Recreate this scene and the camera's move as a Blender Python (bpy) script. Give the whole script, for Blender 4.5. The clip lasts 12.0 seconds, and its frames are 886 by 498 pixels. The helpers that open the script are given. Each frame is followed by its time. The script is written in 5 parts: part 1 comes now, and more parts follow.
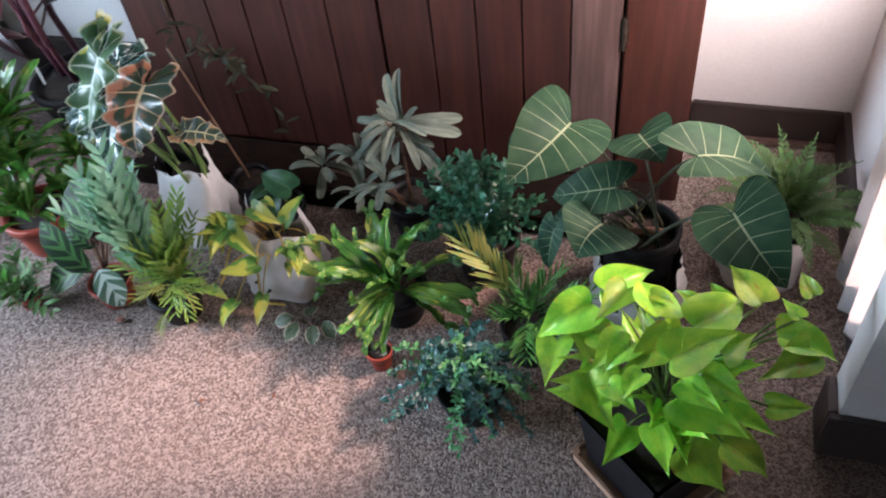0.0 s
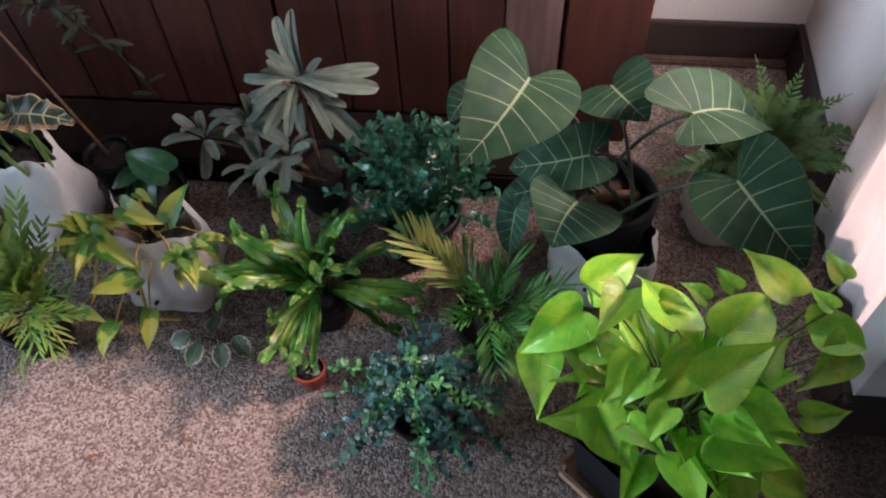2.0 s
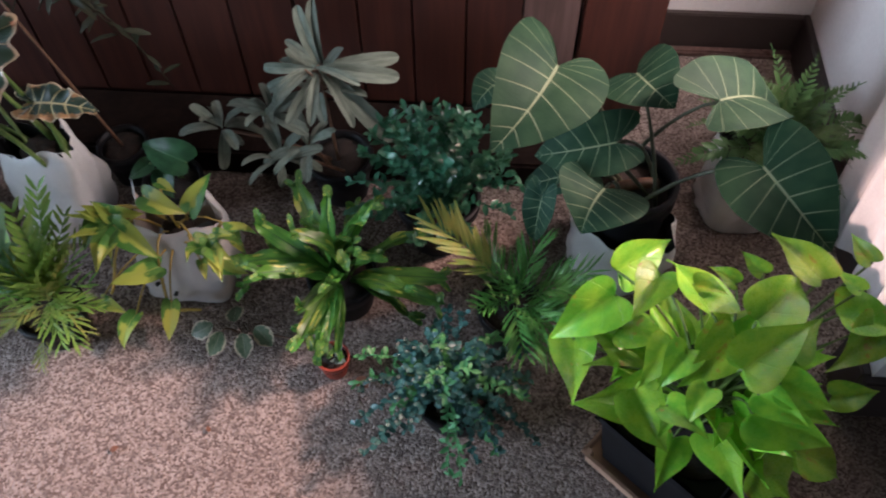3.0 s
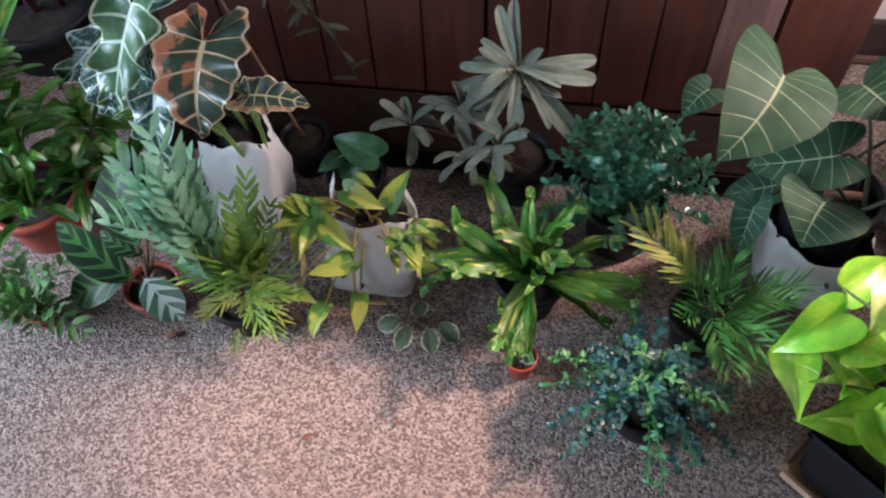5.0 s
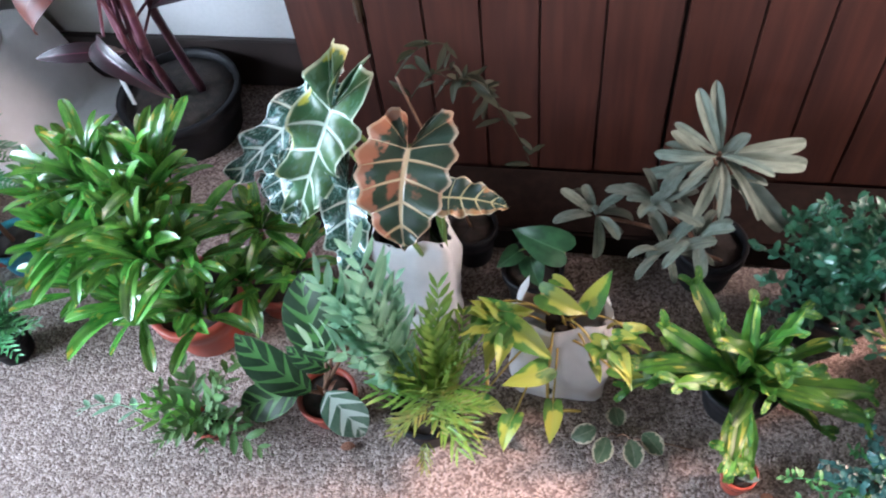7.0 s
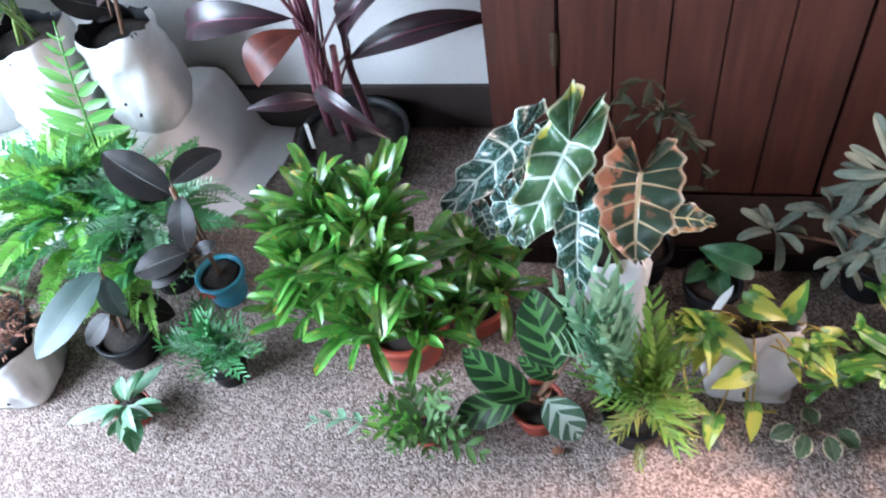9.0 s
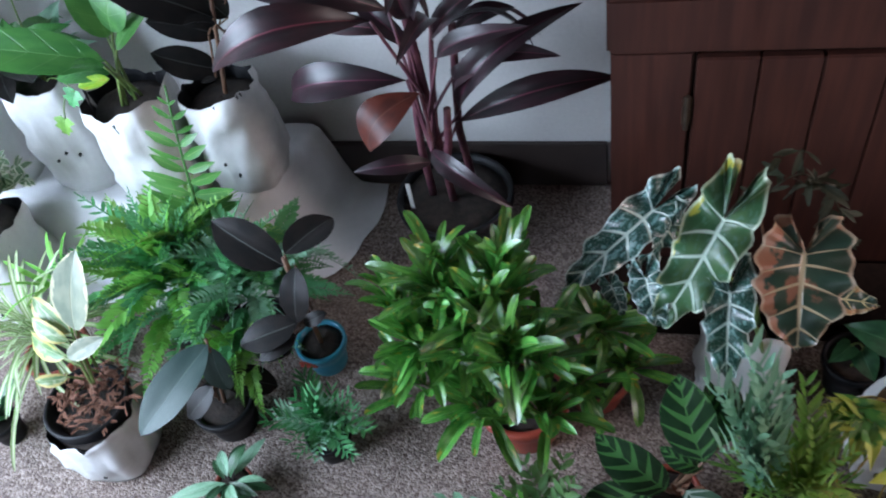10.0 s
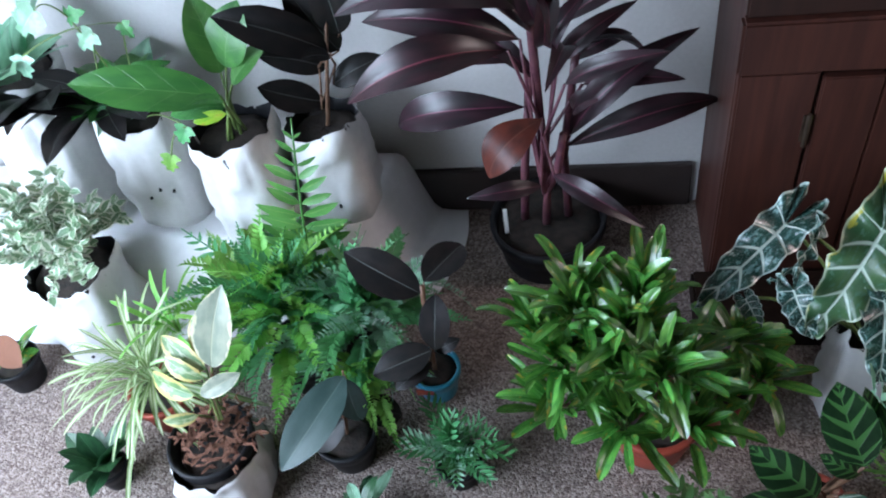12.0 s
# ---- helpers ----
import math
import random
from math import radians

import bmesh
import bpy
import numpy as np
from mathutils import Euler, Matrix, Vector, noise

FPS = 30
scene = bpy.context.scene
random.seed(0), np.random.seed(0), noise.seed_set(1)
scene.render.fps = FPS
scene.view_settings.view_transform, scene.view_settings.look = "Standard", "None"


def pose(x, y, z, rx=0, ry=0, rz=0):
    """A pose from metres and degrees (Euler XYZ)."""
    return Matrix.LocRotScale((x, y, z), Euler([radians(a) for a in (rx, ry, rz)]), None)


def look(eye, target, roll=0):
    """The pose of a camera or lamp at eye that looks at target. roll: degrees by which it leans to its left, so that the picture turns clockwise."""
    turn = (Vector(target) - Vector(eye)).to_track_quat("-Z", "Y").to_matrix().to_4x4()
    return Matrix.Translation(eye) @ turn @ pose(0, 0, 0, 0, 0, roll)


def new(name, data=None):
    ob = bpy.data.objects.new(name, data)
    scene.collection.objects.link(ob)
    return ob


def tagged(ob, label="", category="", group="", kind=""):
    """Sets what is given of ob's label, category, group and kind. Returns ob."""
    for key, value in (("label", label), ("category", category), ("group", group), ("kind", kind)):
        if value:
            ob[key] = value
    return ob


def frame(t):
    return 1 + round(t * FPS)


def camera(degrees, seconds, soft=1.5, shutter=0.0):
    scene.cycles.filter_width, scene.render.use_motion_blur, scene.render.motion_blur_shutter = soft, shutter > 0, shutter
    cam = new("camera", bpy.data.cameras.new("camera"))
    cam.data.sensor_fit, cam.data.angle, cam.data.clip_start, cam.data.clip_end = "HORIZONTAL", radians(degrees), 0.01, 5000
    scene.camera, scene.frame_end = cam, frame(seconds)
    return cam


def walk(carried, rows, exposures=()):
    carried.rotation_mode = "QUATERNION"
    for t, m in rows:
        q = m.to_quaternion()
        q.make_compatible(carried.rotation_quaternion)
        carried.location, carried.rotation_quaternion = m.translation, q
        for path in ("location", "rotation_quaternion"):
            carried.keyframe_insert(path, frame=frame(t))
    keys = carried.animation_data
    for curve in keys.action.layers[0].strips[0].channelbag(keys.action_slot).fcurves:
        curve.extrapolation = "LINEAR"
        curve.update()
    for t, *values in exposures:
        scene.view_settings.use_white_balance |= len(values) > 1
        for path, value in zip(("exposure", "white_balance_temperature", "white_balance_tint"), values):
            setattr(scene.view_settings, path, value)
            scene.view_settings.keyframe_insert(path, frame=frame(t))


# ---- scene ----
cam = camera(56.5, 12.0, soft=2.0, shutter=0.4)
PATH = [
    (0, (0.344, 0.302, 1.057), (-0.15, 1.572, -0.408), -8.0),
    (0.5, (0.265, 0.376, 1.032), (-0.084, 1.625, -0.491), -6.8),
    (1, (0.222, 0.453, 1.005), (-0.021, 1.652, -0.577), -6.2),
    (1.5, (0.2, 0.523, 0.983), (-0.007, 1.674, -0.64), -4.3),
    (2, (0.193, 0.524, 0.969), (0.046, 1.645, -0.68), -2.7),
    (2.5, (0.181, 0.521, 0.962), (0.092, 1.63, -0.7), -1.1),
    (3, (0.134, 0.508, 0.969), (0.047, 1.626, -0.687), -0.6),
    (3.5, (0.069, 0.496, 0.975), (-0.055, 1.612, -0.681), -1.5),
    (3.7, (0.058, 0.489, 0.976), (-0.094, 1.615, -0.669), -2.7),
    (5.3, (-0.069, 0.505, 0.979), (-0.298, 1.591, -0.685), -3.8),
    (5.5, (-0.087, 0.513, 0.977), (-0.329, 1.601, -0.684), -4.2),
    (6, (-0.16, 0.546, 0.967), (-0.409, 1.688, -0.657), -4.0),
    (6.5, (-0.217, 0.57, 0.98), (-0.453, 1.753, -0.615), -3.5),
    (7, (-0.247, 0.591, 0.981), (-0.56, 1.718, -0.64), -8.6),
    (7.2, (-0.264, 0.587, 0.981), (-0.576, 1.708, -0.645), -9.1),
    (8.8, (-0.443, 0.483, 1.07), (-0.816, 1.66, -0.504), -12.3),
    (9, (-0.466, 0.473, 1.072), (-0.834, 1.678, -0.482), -11.5),
    (9.5, (-0.506, 0.504, 1.08), (-0.939, 1.728, -0.441), -13.1),
    (10, (-0.595, 0.537, 1.078), (-1.047, 1.785, -0.418), -13.4),
    (10.5, (-0.638, 0.564, 1.068), (-1.096, 1.794, -0.442), -13.6),
    (11, (-0.691, 0.559, 1.087), (-1.114, 1.8, -0.423), -13.6),
    (11.5, (-0.774, 0.518, 1.1), (-1.145, 1.801, -0.39), -12.6),
    (12, (-0.827, 0.493, 1.121), (-1.174, 1.805, -0.348), -11.8),
]
walk(cam, [(t, look(eye, target, roll)) for t, eye, target, roll in PATH], [(t, e, 5750, 14) for t, e in [(0, 0.0), (0.7, -0.25), (1.2, -0.55), (2.0, -0.5), (3.0, -0.55), (3.7, -0.42), (5.3, -0.1), (6.0, -0.08), (6.5, 0.4), (7.2, 0.45), (8.8, 0.6), (9.5, -0.35), (10.0, -0.72), (11.0, -0.68), (12, -0.75)]])

# ---- world, daylight and lamps ----
world = bpy.data.worlds.new("world")
scene.world = world
world.use_nodes = True
wn = world.node_tree
sky = wn.nodes.new("ShaderNodeTexSky")
sky.sky_type, sky.sun_disc = "NISHITA", False
sky.sun_elevation, sky.sun_rotation = radians(40), radians(70)
wn.links.new(sky.outputs[0], wn.nodes["Background"].inputs[0])
wn.nodes["Background"].inputs[1].default_value = 0.07


def lamp(name, kind, m, energy, color, **more):
    data = bpy.data.lights.new(name, kind)
    data.energy, data.color = energy, color
    if kind == "AREA":
        data.shape, data.size, data.size_y = "RECTANGLE", more["size"], more["size_y"]
    else:
        data.angle = more["angle"]
    ob = new(name, data)
    ob.matrix_world = m
    return ob


lamp("sun", "SUN", look((2, 1.80, 2.0), (0.65, 1.25, 0.78)), 9.0, (1.0, 0.63, 0.49), angle=radians(7))
lamp("left_window_light", "AREA", look((-2.12, 0.55, 0.74), (-0.9, 1.2, 0.2)), 98, (0.77, 0.89, 0.98), size=1.1, size_y=0.75)
lamp("rear_window_light", "AREA", look((-0.9, -2.92, 0.42), (-0.4, 1.0, 0.15)), 26, (0.86, 0.93, 1.0), size=1.6, size_y=0.6)
lamp("right_window_light", "AREA", look((0.74, 1.25, 0.82), (0.2, 1.6, 1.0)), 38.0, (1.0, 0.79, 0.68), size=0.4, size_y=0.9)


# ---- materials ----
class Nodes:
    """A node material under construction."""

    def __init__(self, name):
        self.mat = bpy.data.materials.new(name)
        self.mat.use_nodes = True
        self.tree = self.mat.node_tree
        self.bsdf = self.tree.nodes["Principled BSDF"]

    def node(self, kind, **values):
        n = self.tree.nodes.new(kind)
        for key, v in values.items():
            n.inputs[key.replace("_", " ")].default_value = v
        return n

    def link(self, a, b):
        self.tree.links.new(a, b)

    def math(self, op, a, b=0.5, c=None):
        n = self.tree.nodes.new("ShaderNodeMath")
        n.operation = op
        for i, v in enumerate((a, b, c)):
            if v is None:
                continue
            if isinstance(v, (int, float)):
                n.inputs[i].default_value = v
            else:
                self.link(v, n.inputs[i])
        return n.outputs[0]

    def ramp(self, v, lo, hi):
        n = self.tree.nodes.new("ShaderNodeMapRange")
        n.interpolation_type = "SMOOTHSTEP"
        self.link(v, n.inputs[0])
        n.inputs[1].default_value, n.inputs[2].default_value = lo, hi
        return n.outputs[0]

    def mix(self, fac, a, b):
        n = self.tree.nodes.new("ShaderNodeMix")
        n.data_type = "RGBA"
        for sock, v in ((n.inputs[0], fac), (n.inputs[6], a), (n.inputs[7], b)):
            if isinstance(v, (int, float)):
                sock.default_value = v
            elif isinstance(v, tuple):
                sock.default_value = (*v, 1)
            else:
                self.link(v, sock)
        return n.outputs[2]

    def coords(self, kind="Object", scale=(1, 1, 1)):
        c = self.tree.nodes.new("ShaderNodeTexCoord")
        m = self.tree.nodes.new("ShaderNodeMapping")
        m.inputs["Scale"].default_value = scale
        self.link(c.outputs[kind], m.inputs[0])
        return m.outputs[0]

    def noise(self, vec, scale, detail=3.0):
        n = self.node("ShaderNodeTexNoise", Scale=scale, Detail=detail)
        self.link(vec, n.inputs["Vector"])
        return n.outputs[0]

    def bump(self, height, strength=0.3, distance=0.002):
        b = self.node("ShaderNodeBump", Strength=strength, Distance=distance)
        self.link(height, b.inputs["Height"])
        self.link(b.outputs[0], self.bsdf.inputs["Normal"])

    def done(self, color, rough=0.5, trans=0.0, spec=0.5):
        if isinstance(color, tuple):
            self.bsdf.inputs["Base Color"].default_value = (*color, 1)
        else:
            self.link(color, self.bsdf.inputs["Base Color"])
        if isinstance(rough, (int, float)):
            self.bsdf.inputs["Roughness"].default_value = rough
        else:
            self.link(rough, self.bsdf.inputs["Roughness"])
        self.bsdf.inputs["Specular IOR Level"].default_value = spec
        if trans:
            tr = self.node("ShaderNodeBsdfTranslucent")
            if isinstance(color, tuple):
                tr.inputs[0].default_value = (*color, 1)
            else:
                self.link(color, tr.inputs[0])
            mx = self.tree.nodes.new("ShaderNodeMixShader")
            mx.inputs[0].default_value = trans
            self.link(self.bsdf.outputs[0], mx.inputs[1])
            self.link(tr.outputs[0], mx.inputs[2])
            self.link(mx.outputs[0], self.tree.nodes["Material Output"].inputs[0])
        return self.mat


def plain_mat(name, c1, c2, rough=0.6, scale=30, bump=0.3, fine=200, spec=0.5, trans=0.0):
    n = Nodes(name)
    vec = n.coords()
    big, small = n.noise(vec, scale), n.noise(vec, fine, 2)
    col = n.mix(n.ramp(big, 0.35, 0.65), c1, c2)
    col = n.mix(n.math("MULTIPLY", small, 0.35), col, tuple(v * 0.55 for v in c1))
    n.bump(n.math("ADD", n.math("MULTIPLY", big, 0.6), n.math("MULTIPLY", small, 0.4)), bump)
    return n.done(col, rough, trans, spec)


def leaf_mat(name, c1, c2, vein=None, n_veins=0, slant=0.5, vein_w=0.12, mid=0.05, edge=None, edge_at=0.8, patch=None,
             patch_at=0.56, patch_scale=14, rough=0.4, trans=0.22, vein_mix=0.8, relief=0.5, vary=0.35, spec=0.5, edge_side=0.0, rim=None):
    """A leaf: u runs across it, v from its base to its tip."""
    n = Nodes(name)
    tc = n.tree.nodes.new("ShaderNodeTexCoord")
    sep = n.tree.nodes.new("ShaderNodeSeparateXYZ")
    n.link(tc.outputs["UV"], sep.inputs[0])
    u, v = sep.outputs[0], sep.outputs[1]
    a = n.math("MULTIPLY", n.math("ABSOLUTE", n.math("SUBTRACT", u, 0.5)), 2.0)
    info = n.tree.nodes.new("ShaderNodeObjectInfo")
    vec = n.tree.nodes.new("ShaderNodeVectorMath")
    vec.operation = "ADD"
    n.link(tc.outputs["Object"], vec.inputs[0])
    n.link(info.outputs["Random"], vec.inputs[1])
    big, fine = n.noise(vec.outputs[0], 4.0), n.noise(vec.outputs[0], 40.0, 2)
    col = n.mix(n.ramp(big, 0.3, 0.7), c1, c2)
    if patch:
        p = n.ramp(n.noise(vec.outputs[0], patch_scale * 0.25, 4), patch_at, patch_at + 0.06)
        col = n.mix(p, col, patch)
    if edge:
        e = n.math("ADD", a, n.math("MULTIPLY", n.math("SUBTRACT", n.noise(vec.outputs[0], 7.0, 3), 0.5), 0.9))
        if edge_side:
            e = n.math("SUBTRACT", e, n.math("MULTIPLY", n.math("LESS_THAN", u, 0.5), edge_side))
        col = n.mix(n.ramp(e, edge_at - 0.05, edge_at + 0.05), col, edge)
    ridge = n.math("SUBTRACT", 1.0, n.ramp(a, mid * 0.4, mid))
    if n_veins:
        s = n.math("FRACT", n.math("SUBTRACT", n.math("MULTIPLY", v, n_veins), n.math("MULTIPLY", a, slant)))
        d = n.math("MULTIPLY", n.math("ABSOLUTE", n.math("SUBTRACT", s, 0.5)), 2.0)
        w = n.math("MULTIPLY", n.math("SUBTRACT", 1.15, a), vein_w)
        soft = n.ramp(n.math("SUBTRACT", w, d), -0.06, 0.06)
        ridge = n.math("MAXIMUM", ridge, soft)
    if vein:
        col = n.mix(n.math("MULTIPLY", ridge, vein_mix), col, vein)
    if rim:
        col = n.mix(n.math("MULTIPLY", n.ramp(a, 0.89, 0.97), 0.85), col, rim)
    hsv = n.tree.nodes.new("ShaderNodeHueSaturation")
    n.link(col, hsv.inputs["Color"])
    n.link(n.math("ADD", 1.0 - vary / 2, n.math("MULTIPLY", info.outputs["Random"], vary)), hsv.inputs["Value"])
    hsv.inputs["Saturation"].default_value = 0.95
    n.link(n.math("ADD", 0.485, n.math("MULTIPLY", info.outputs["Random"], 0.03)), hsv.inputs["Hue"])
    n.bump(n.math("ADD", n.math("MULTIPLY", ridge, -1.0), n.math("MULTIPLY", fine, 0.5)), relief, 0.001)
    return n.done(hsv.outputs[0], n.math("ADD", rough - 0.08, n.math("MULTIPLY", fine, 0.2)), trans, spec)


def wood_mat(name, c1, c2, rough=0.42, spec=0.35):
    n = Nodes(name)
    info = n.tree.nodes.new("ShaderNodeObjectInfo")
    vec = n.coords("Object", (22, 22, 1.6))
    add = n.tree.nodes.new("ShaderNodeVectorMath")
    add.operation = "MULTIPLY_ADD"
    n.link(info.outputs["Random"], add.inputs[0])
    add.inputs[1].default_value = (9, 5, 7)
    n.link(vec, add.inputs[2])
    grain, streak = n.noise(add.outputs[0], 4.0, 6), n.noise(add.outputs[0], 1.1, 2)
    col = n.mix(n.ramp(grain, 0.3, 0.7), c1, c2)
    col = n.mix(n.math("MULTIPLY", n.ramp(streak, 0.5, 0.75), 0.5), col, tuple(v * 0.5 for v in c1))
    hsv = n.tree.nodes.new("ShaderNodeHueSaturation")
    n.link(col, hsv.inputs["Color"])
    n.link(n.math("ADD", 0.93, n.math("MULTIPLY", info.outputs["Random"], 0.14)), hsv.inputs["Value"])
    n.bump(grain, 0.12, 0.001)
    return n.done(hsv.outputs[0], n.math("ADD", rough - 0.1, n.math("MULTIPLY", streak, 0.25)), spec=spec)


def carpet_mat():
    n = Nodes("speckled_carpet")
    vec = n.coords()
    vor = n.node("ShaderNodeTexVoronoi", Scale=360.0)
    n.link(vec, vor.inputs["Vector"])
    tone = n.tree.nodes.new("ShaderNodeSeparateColor")
    n.link(vor.outputs["Color"], tone.inputs[0])
    speck, patch, mid = tone.outputs[0], n.noise(vec, 5.0, 3), n.noise(vec, 70.0, 3)
    col = n.mix(n.ramp(speck, 0.0, 1.0), (0.105, 0.076, 0.064), (0.37, 0.305, 0.27))
    col = n.mix(n.math("MULTIPLY", n.ramp(mid, 0.45, 0.7), 0.55), col, (0.13, 0.10, 0.09))
    col = n.mix(n.math("MULTIPLY", n.ramp(patch, 0.4, 0.7), 0.25), col, (0.21, 0.15, 0.125))
    h = n.math("ADD", n.math("MULTIPLY", vor.outputs["Distance"], -1.0), n.math("MULTIPLY", mid, 1.2))
    n.bump(h, 0.6, 0.0035)
    return n.done(col, 0.95, spec=0.1)


CARPET = carpet_mat()
WALL = plain_mat("painted_wall", (0.60, 0.585, 0.57), (0.55, 0.535, 0.52), 0.75, 3, 0.1, 150)
# assumed dark tone for the unseen walls and ceiling, to cut bounced light
WALL_DARK = plain_mat("unseen_dark_wall", (0.16, 0.11, 0.08), (0.12, 0.08, 0.06), 0.6, 5, 0.1)
BASEBOARD = plain_mat("dark_baseboard", (0.030, 0.022, 0.020), (0.042, 0.030, 0.026), 0.45, 12, 0.1)
WOOD = wood_mat("reddish_wood", (0.036, 0.012, 0.0085), (0.058, 0.019, 0.0125), 0.46)
WOOD_DARK = wood_mat("dark_wood", (0.018, 0.008, 0.006), (0.03, 0.013, 0.0095))
BLACK_WOOD = wood_mat("blackened_wood", (0.008, 0.005, 0.004), (0.014, 0.008, 0.006), 0.6, 0.08)
WOOD_WORN = wood_mat("worn_wood", (0.075, 0.045, 0.038), (0.13, 0.08, 0.068), 0.3)
BRASS = plain_mat("dull_metal", (0.20, 0.15, 0.11), (0.12, 0.09, 0.07), 0.35, 80)
BRASS.node_tree.nodes["Principled BSDF"].inputs["Metallic"].default_value = 0.9
CURTAIN = plain_mat("sheer_curtain", (0.86, 0.84, 0.82), (0.80, 0.79, 0.78), 0.8, 20, 0.2, 300, trans=0.6)
TERRACOTTA = plain_mat("terracotta_plastic", (0.31, 0.050, 0.026), (0.25, 0.042, 0.023), 0.5, 25, 0.15)
BLACK_POT = plain_mat("black_plastic", (0.006, 0.006, 0.007), (0.011, 0.011, 0.013), 0.5, 25, 0.1, spec=0.22)
BLUE_POT = plain_mat("blue_glazed_pot", (0.03, 0.22, 0.34), (0.05, 0.30, 0.40), 0.3, 18, 0.1)
SOIL = plain_mat("potting_soil", (0.014, 0.010, 0.008), (0.034, 0.023, 0.017), 0.95, 60, 1.0, 240)
COIR = plain_mat("coir_chips", (0.22, 0.095, 0.055), (0.12, 0.05, 0.03), 0.9, 60, 0.8)
BAG = plain_mat("white_plastic_bag", (0.74, 0.73, 0.71), (0.67, 0.66, 0.65), 0.45, 14, 0.25, 90, trans=0.15)
BAG_TAN = plain_mat("bag_lining", (0.55, 0.44, 0.36), (0.62, 0.52, 0.45), 0.6, 14, 0.2)
SHEET = plain_mat("white_plastic_sheet", (0.80, 0.80, 0.81), (0.74, 0.74, 0.76), 0.4, 9, 0.2, 60)
CORK = plain_mat("tan_saucer", (0.48, 0.30, 0.20), (0.40, 0.25, 0.17), 0.55, 40)
INK = plain_mat("black_ink", (0.02, 0.02, 0.022), (0.03, 0.03, 0.03), 0.7)
DRY = plain_mat("dry_leaf", (0.20, 0.075, 0.035), (0.13, 0.055, 0.03), 0.8, 60)
TAG = plain_mat("white_plant_tag", (0.8, 0.8, 0.78), (0.75, 0.75, 0.73), 0.4)

NEON = leaf_mat("neon_leaf", (0.20, 0.54, 0.012), (0.40, 0.68, 0.016), (0.46, 0.62, 0.06), 6, 0.8, 0.05, mid=0.03, rough=0.27, trans=0.3,
                patch=(0.52, 0.46, 0.03), patch_at=0.64, vary=0.55, vein_mix=0.25, spec=0.7)
GLORIOSUM = leaf_mat("gloriosum_leaf", (0.012, 0.042, 0.022), (0.024, 0.062, 0.030), (0.34, 0.41, 0.24), 11, 0.45, 0.06, 0.04, rough=0.6, spec=0.15,
                     trans=0.15, vein_mix=0.6)
SAGE_LEAF = leaf_mat("felted_grey_leaf", (0.14, 0.17, 0.13), (0.21, 0.25, 0.20), (0.30, 0.33, 0.27), 0, mid=0.06, rough=0.8, trans=0.1,
                     vein_mix=0.4, spec=0.2)
DARK_GREEN = leaf_mat("dark_green_leaf", (0.014, 0.060, 0.020), (0.030, 0.105, 0.035), (0.06, 0.15, 0.06), 0, mid=0.06, rough=0.35)
ZZ_LEAF = leaf_mat("glossy_small_leaf", (0.026, 0.12, 0.058), (0.06, 0.20, 0.11), (0.07, 0.2, 0.1), 0, rough=0.28, vary=0.5)
MID_GREEN = leaf_mat("mid_green_leaf", (0.045, 0.17, 0.022), (0.12, 0.32, 0.035), (0.18, 0.40, 0.08), 0, mid=0.07, rough=0.18, vary=0.9, spec=1.0,
                     patch=(0.34, 0.32, 0.03), patch_at=0.63)
CREST = leaf_mat("crested_fern_leaf", (0.035, 0.14, 0.014), (0.10, 0.25, 0.022), (0.03, 0.10, 0.02), 0, mid=0.10, rough=0.38, vary=0.6,
                 patch=(0.36, 0.42, 0.05), patch_at=0.60)
PALM = leaf_mat("palm_leaf", (0.045, 0.17, 0.025), (0.10, 0.27, 0.045), (0.2, 0.35, 0.08), 0, mid=0.08, rough=0.4, vary=0.6)
PALM_LIGHT = leaf_mat("yellow_green_palm_leaf", (0.12, 0.28, 0.035), (0.24, 0.40, 0.06), (0.32, 0.45, 0.12), 0, mid=0.08, rough=0.32, vary=0.6)
PALM_TIP = leaf_mat("yellowed_palm_leaf", (0.26, 0.26, 0.05), (0.16, 0.25, 0.04), (0.35, 0.32, 0.1), 0, rough=0.5)
PALM_SILVER = leaf_mat("silvery_palm_leaf", (0.17, 0.36, 0.21), (0.30, 0.52, 0.35), (0.36, 0.48, 0.36), 0, rough=0.3, vary=0.5)
FERN = leaf_mat("bright_fern_leaf", (0.16, 0.44, 0.05), (0.26, 0.56, 0.08), (0.1, 0.25, 0.04), 0, rough=0.45, vary=0.6, trans=0.3)
FERN_DARK = leaf_mat("deep_fern_leaf", (0.055, 0.24, 0.07), (0.10, 0.34, 0.11), (0.06, 0.2, 0.05), 0, rough=0.45, vary=0.5)
FERN_WARM = leaf_mat("olive_fern_leaf", (0.055, 0.13, 0.03), (0.09, 0.17, 0.042), (0.15, 0.2, 0.06), 0, rough=0.5, vary=0.5)
BROAD = leaf_mat("broad_green_leaf", (0.030, 0.14, 0.022), (0.055, 0.20, 0.03), (0.12, 0.28, 0.07), 8, 0.7, 0.04, 0.04, rough=0.36, vein_mix=0.5)
BLUE_LEAF = leaf_mat("blue_green_leaf", (0.020, 0.085, 0.075), (0.045, 0.15, 0.13), (0.1, 0.25, 0.2), 0, rough=0.4, vary=0.7)
HOYA = leaf_mat("yellow_marbled_leaf", (0.07, 0.20, 0.03), (0.13, 0.29, 0.035), (0.40, 0.46, 0.09), 0, mid=0.05, rough=0.35,
                patch=(0.40, 0.46, 0.06), patch_at=0.53, patch_scale=4, trans=0.28)
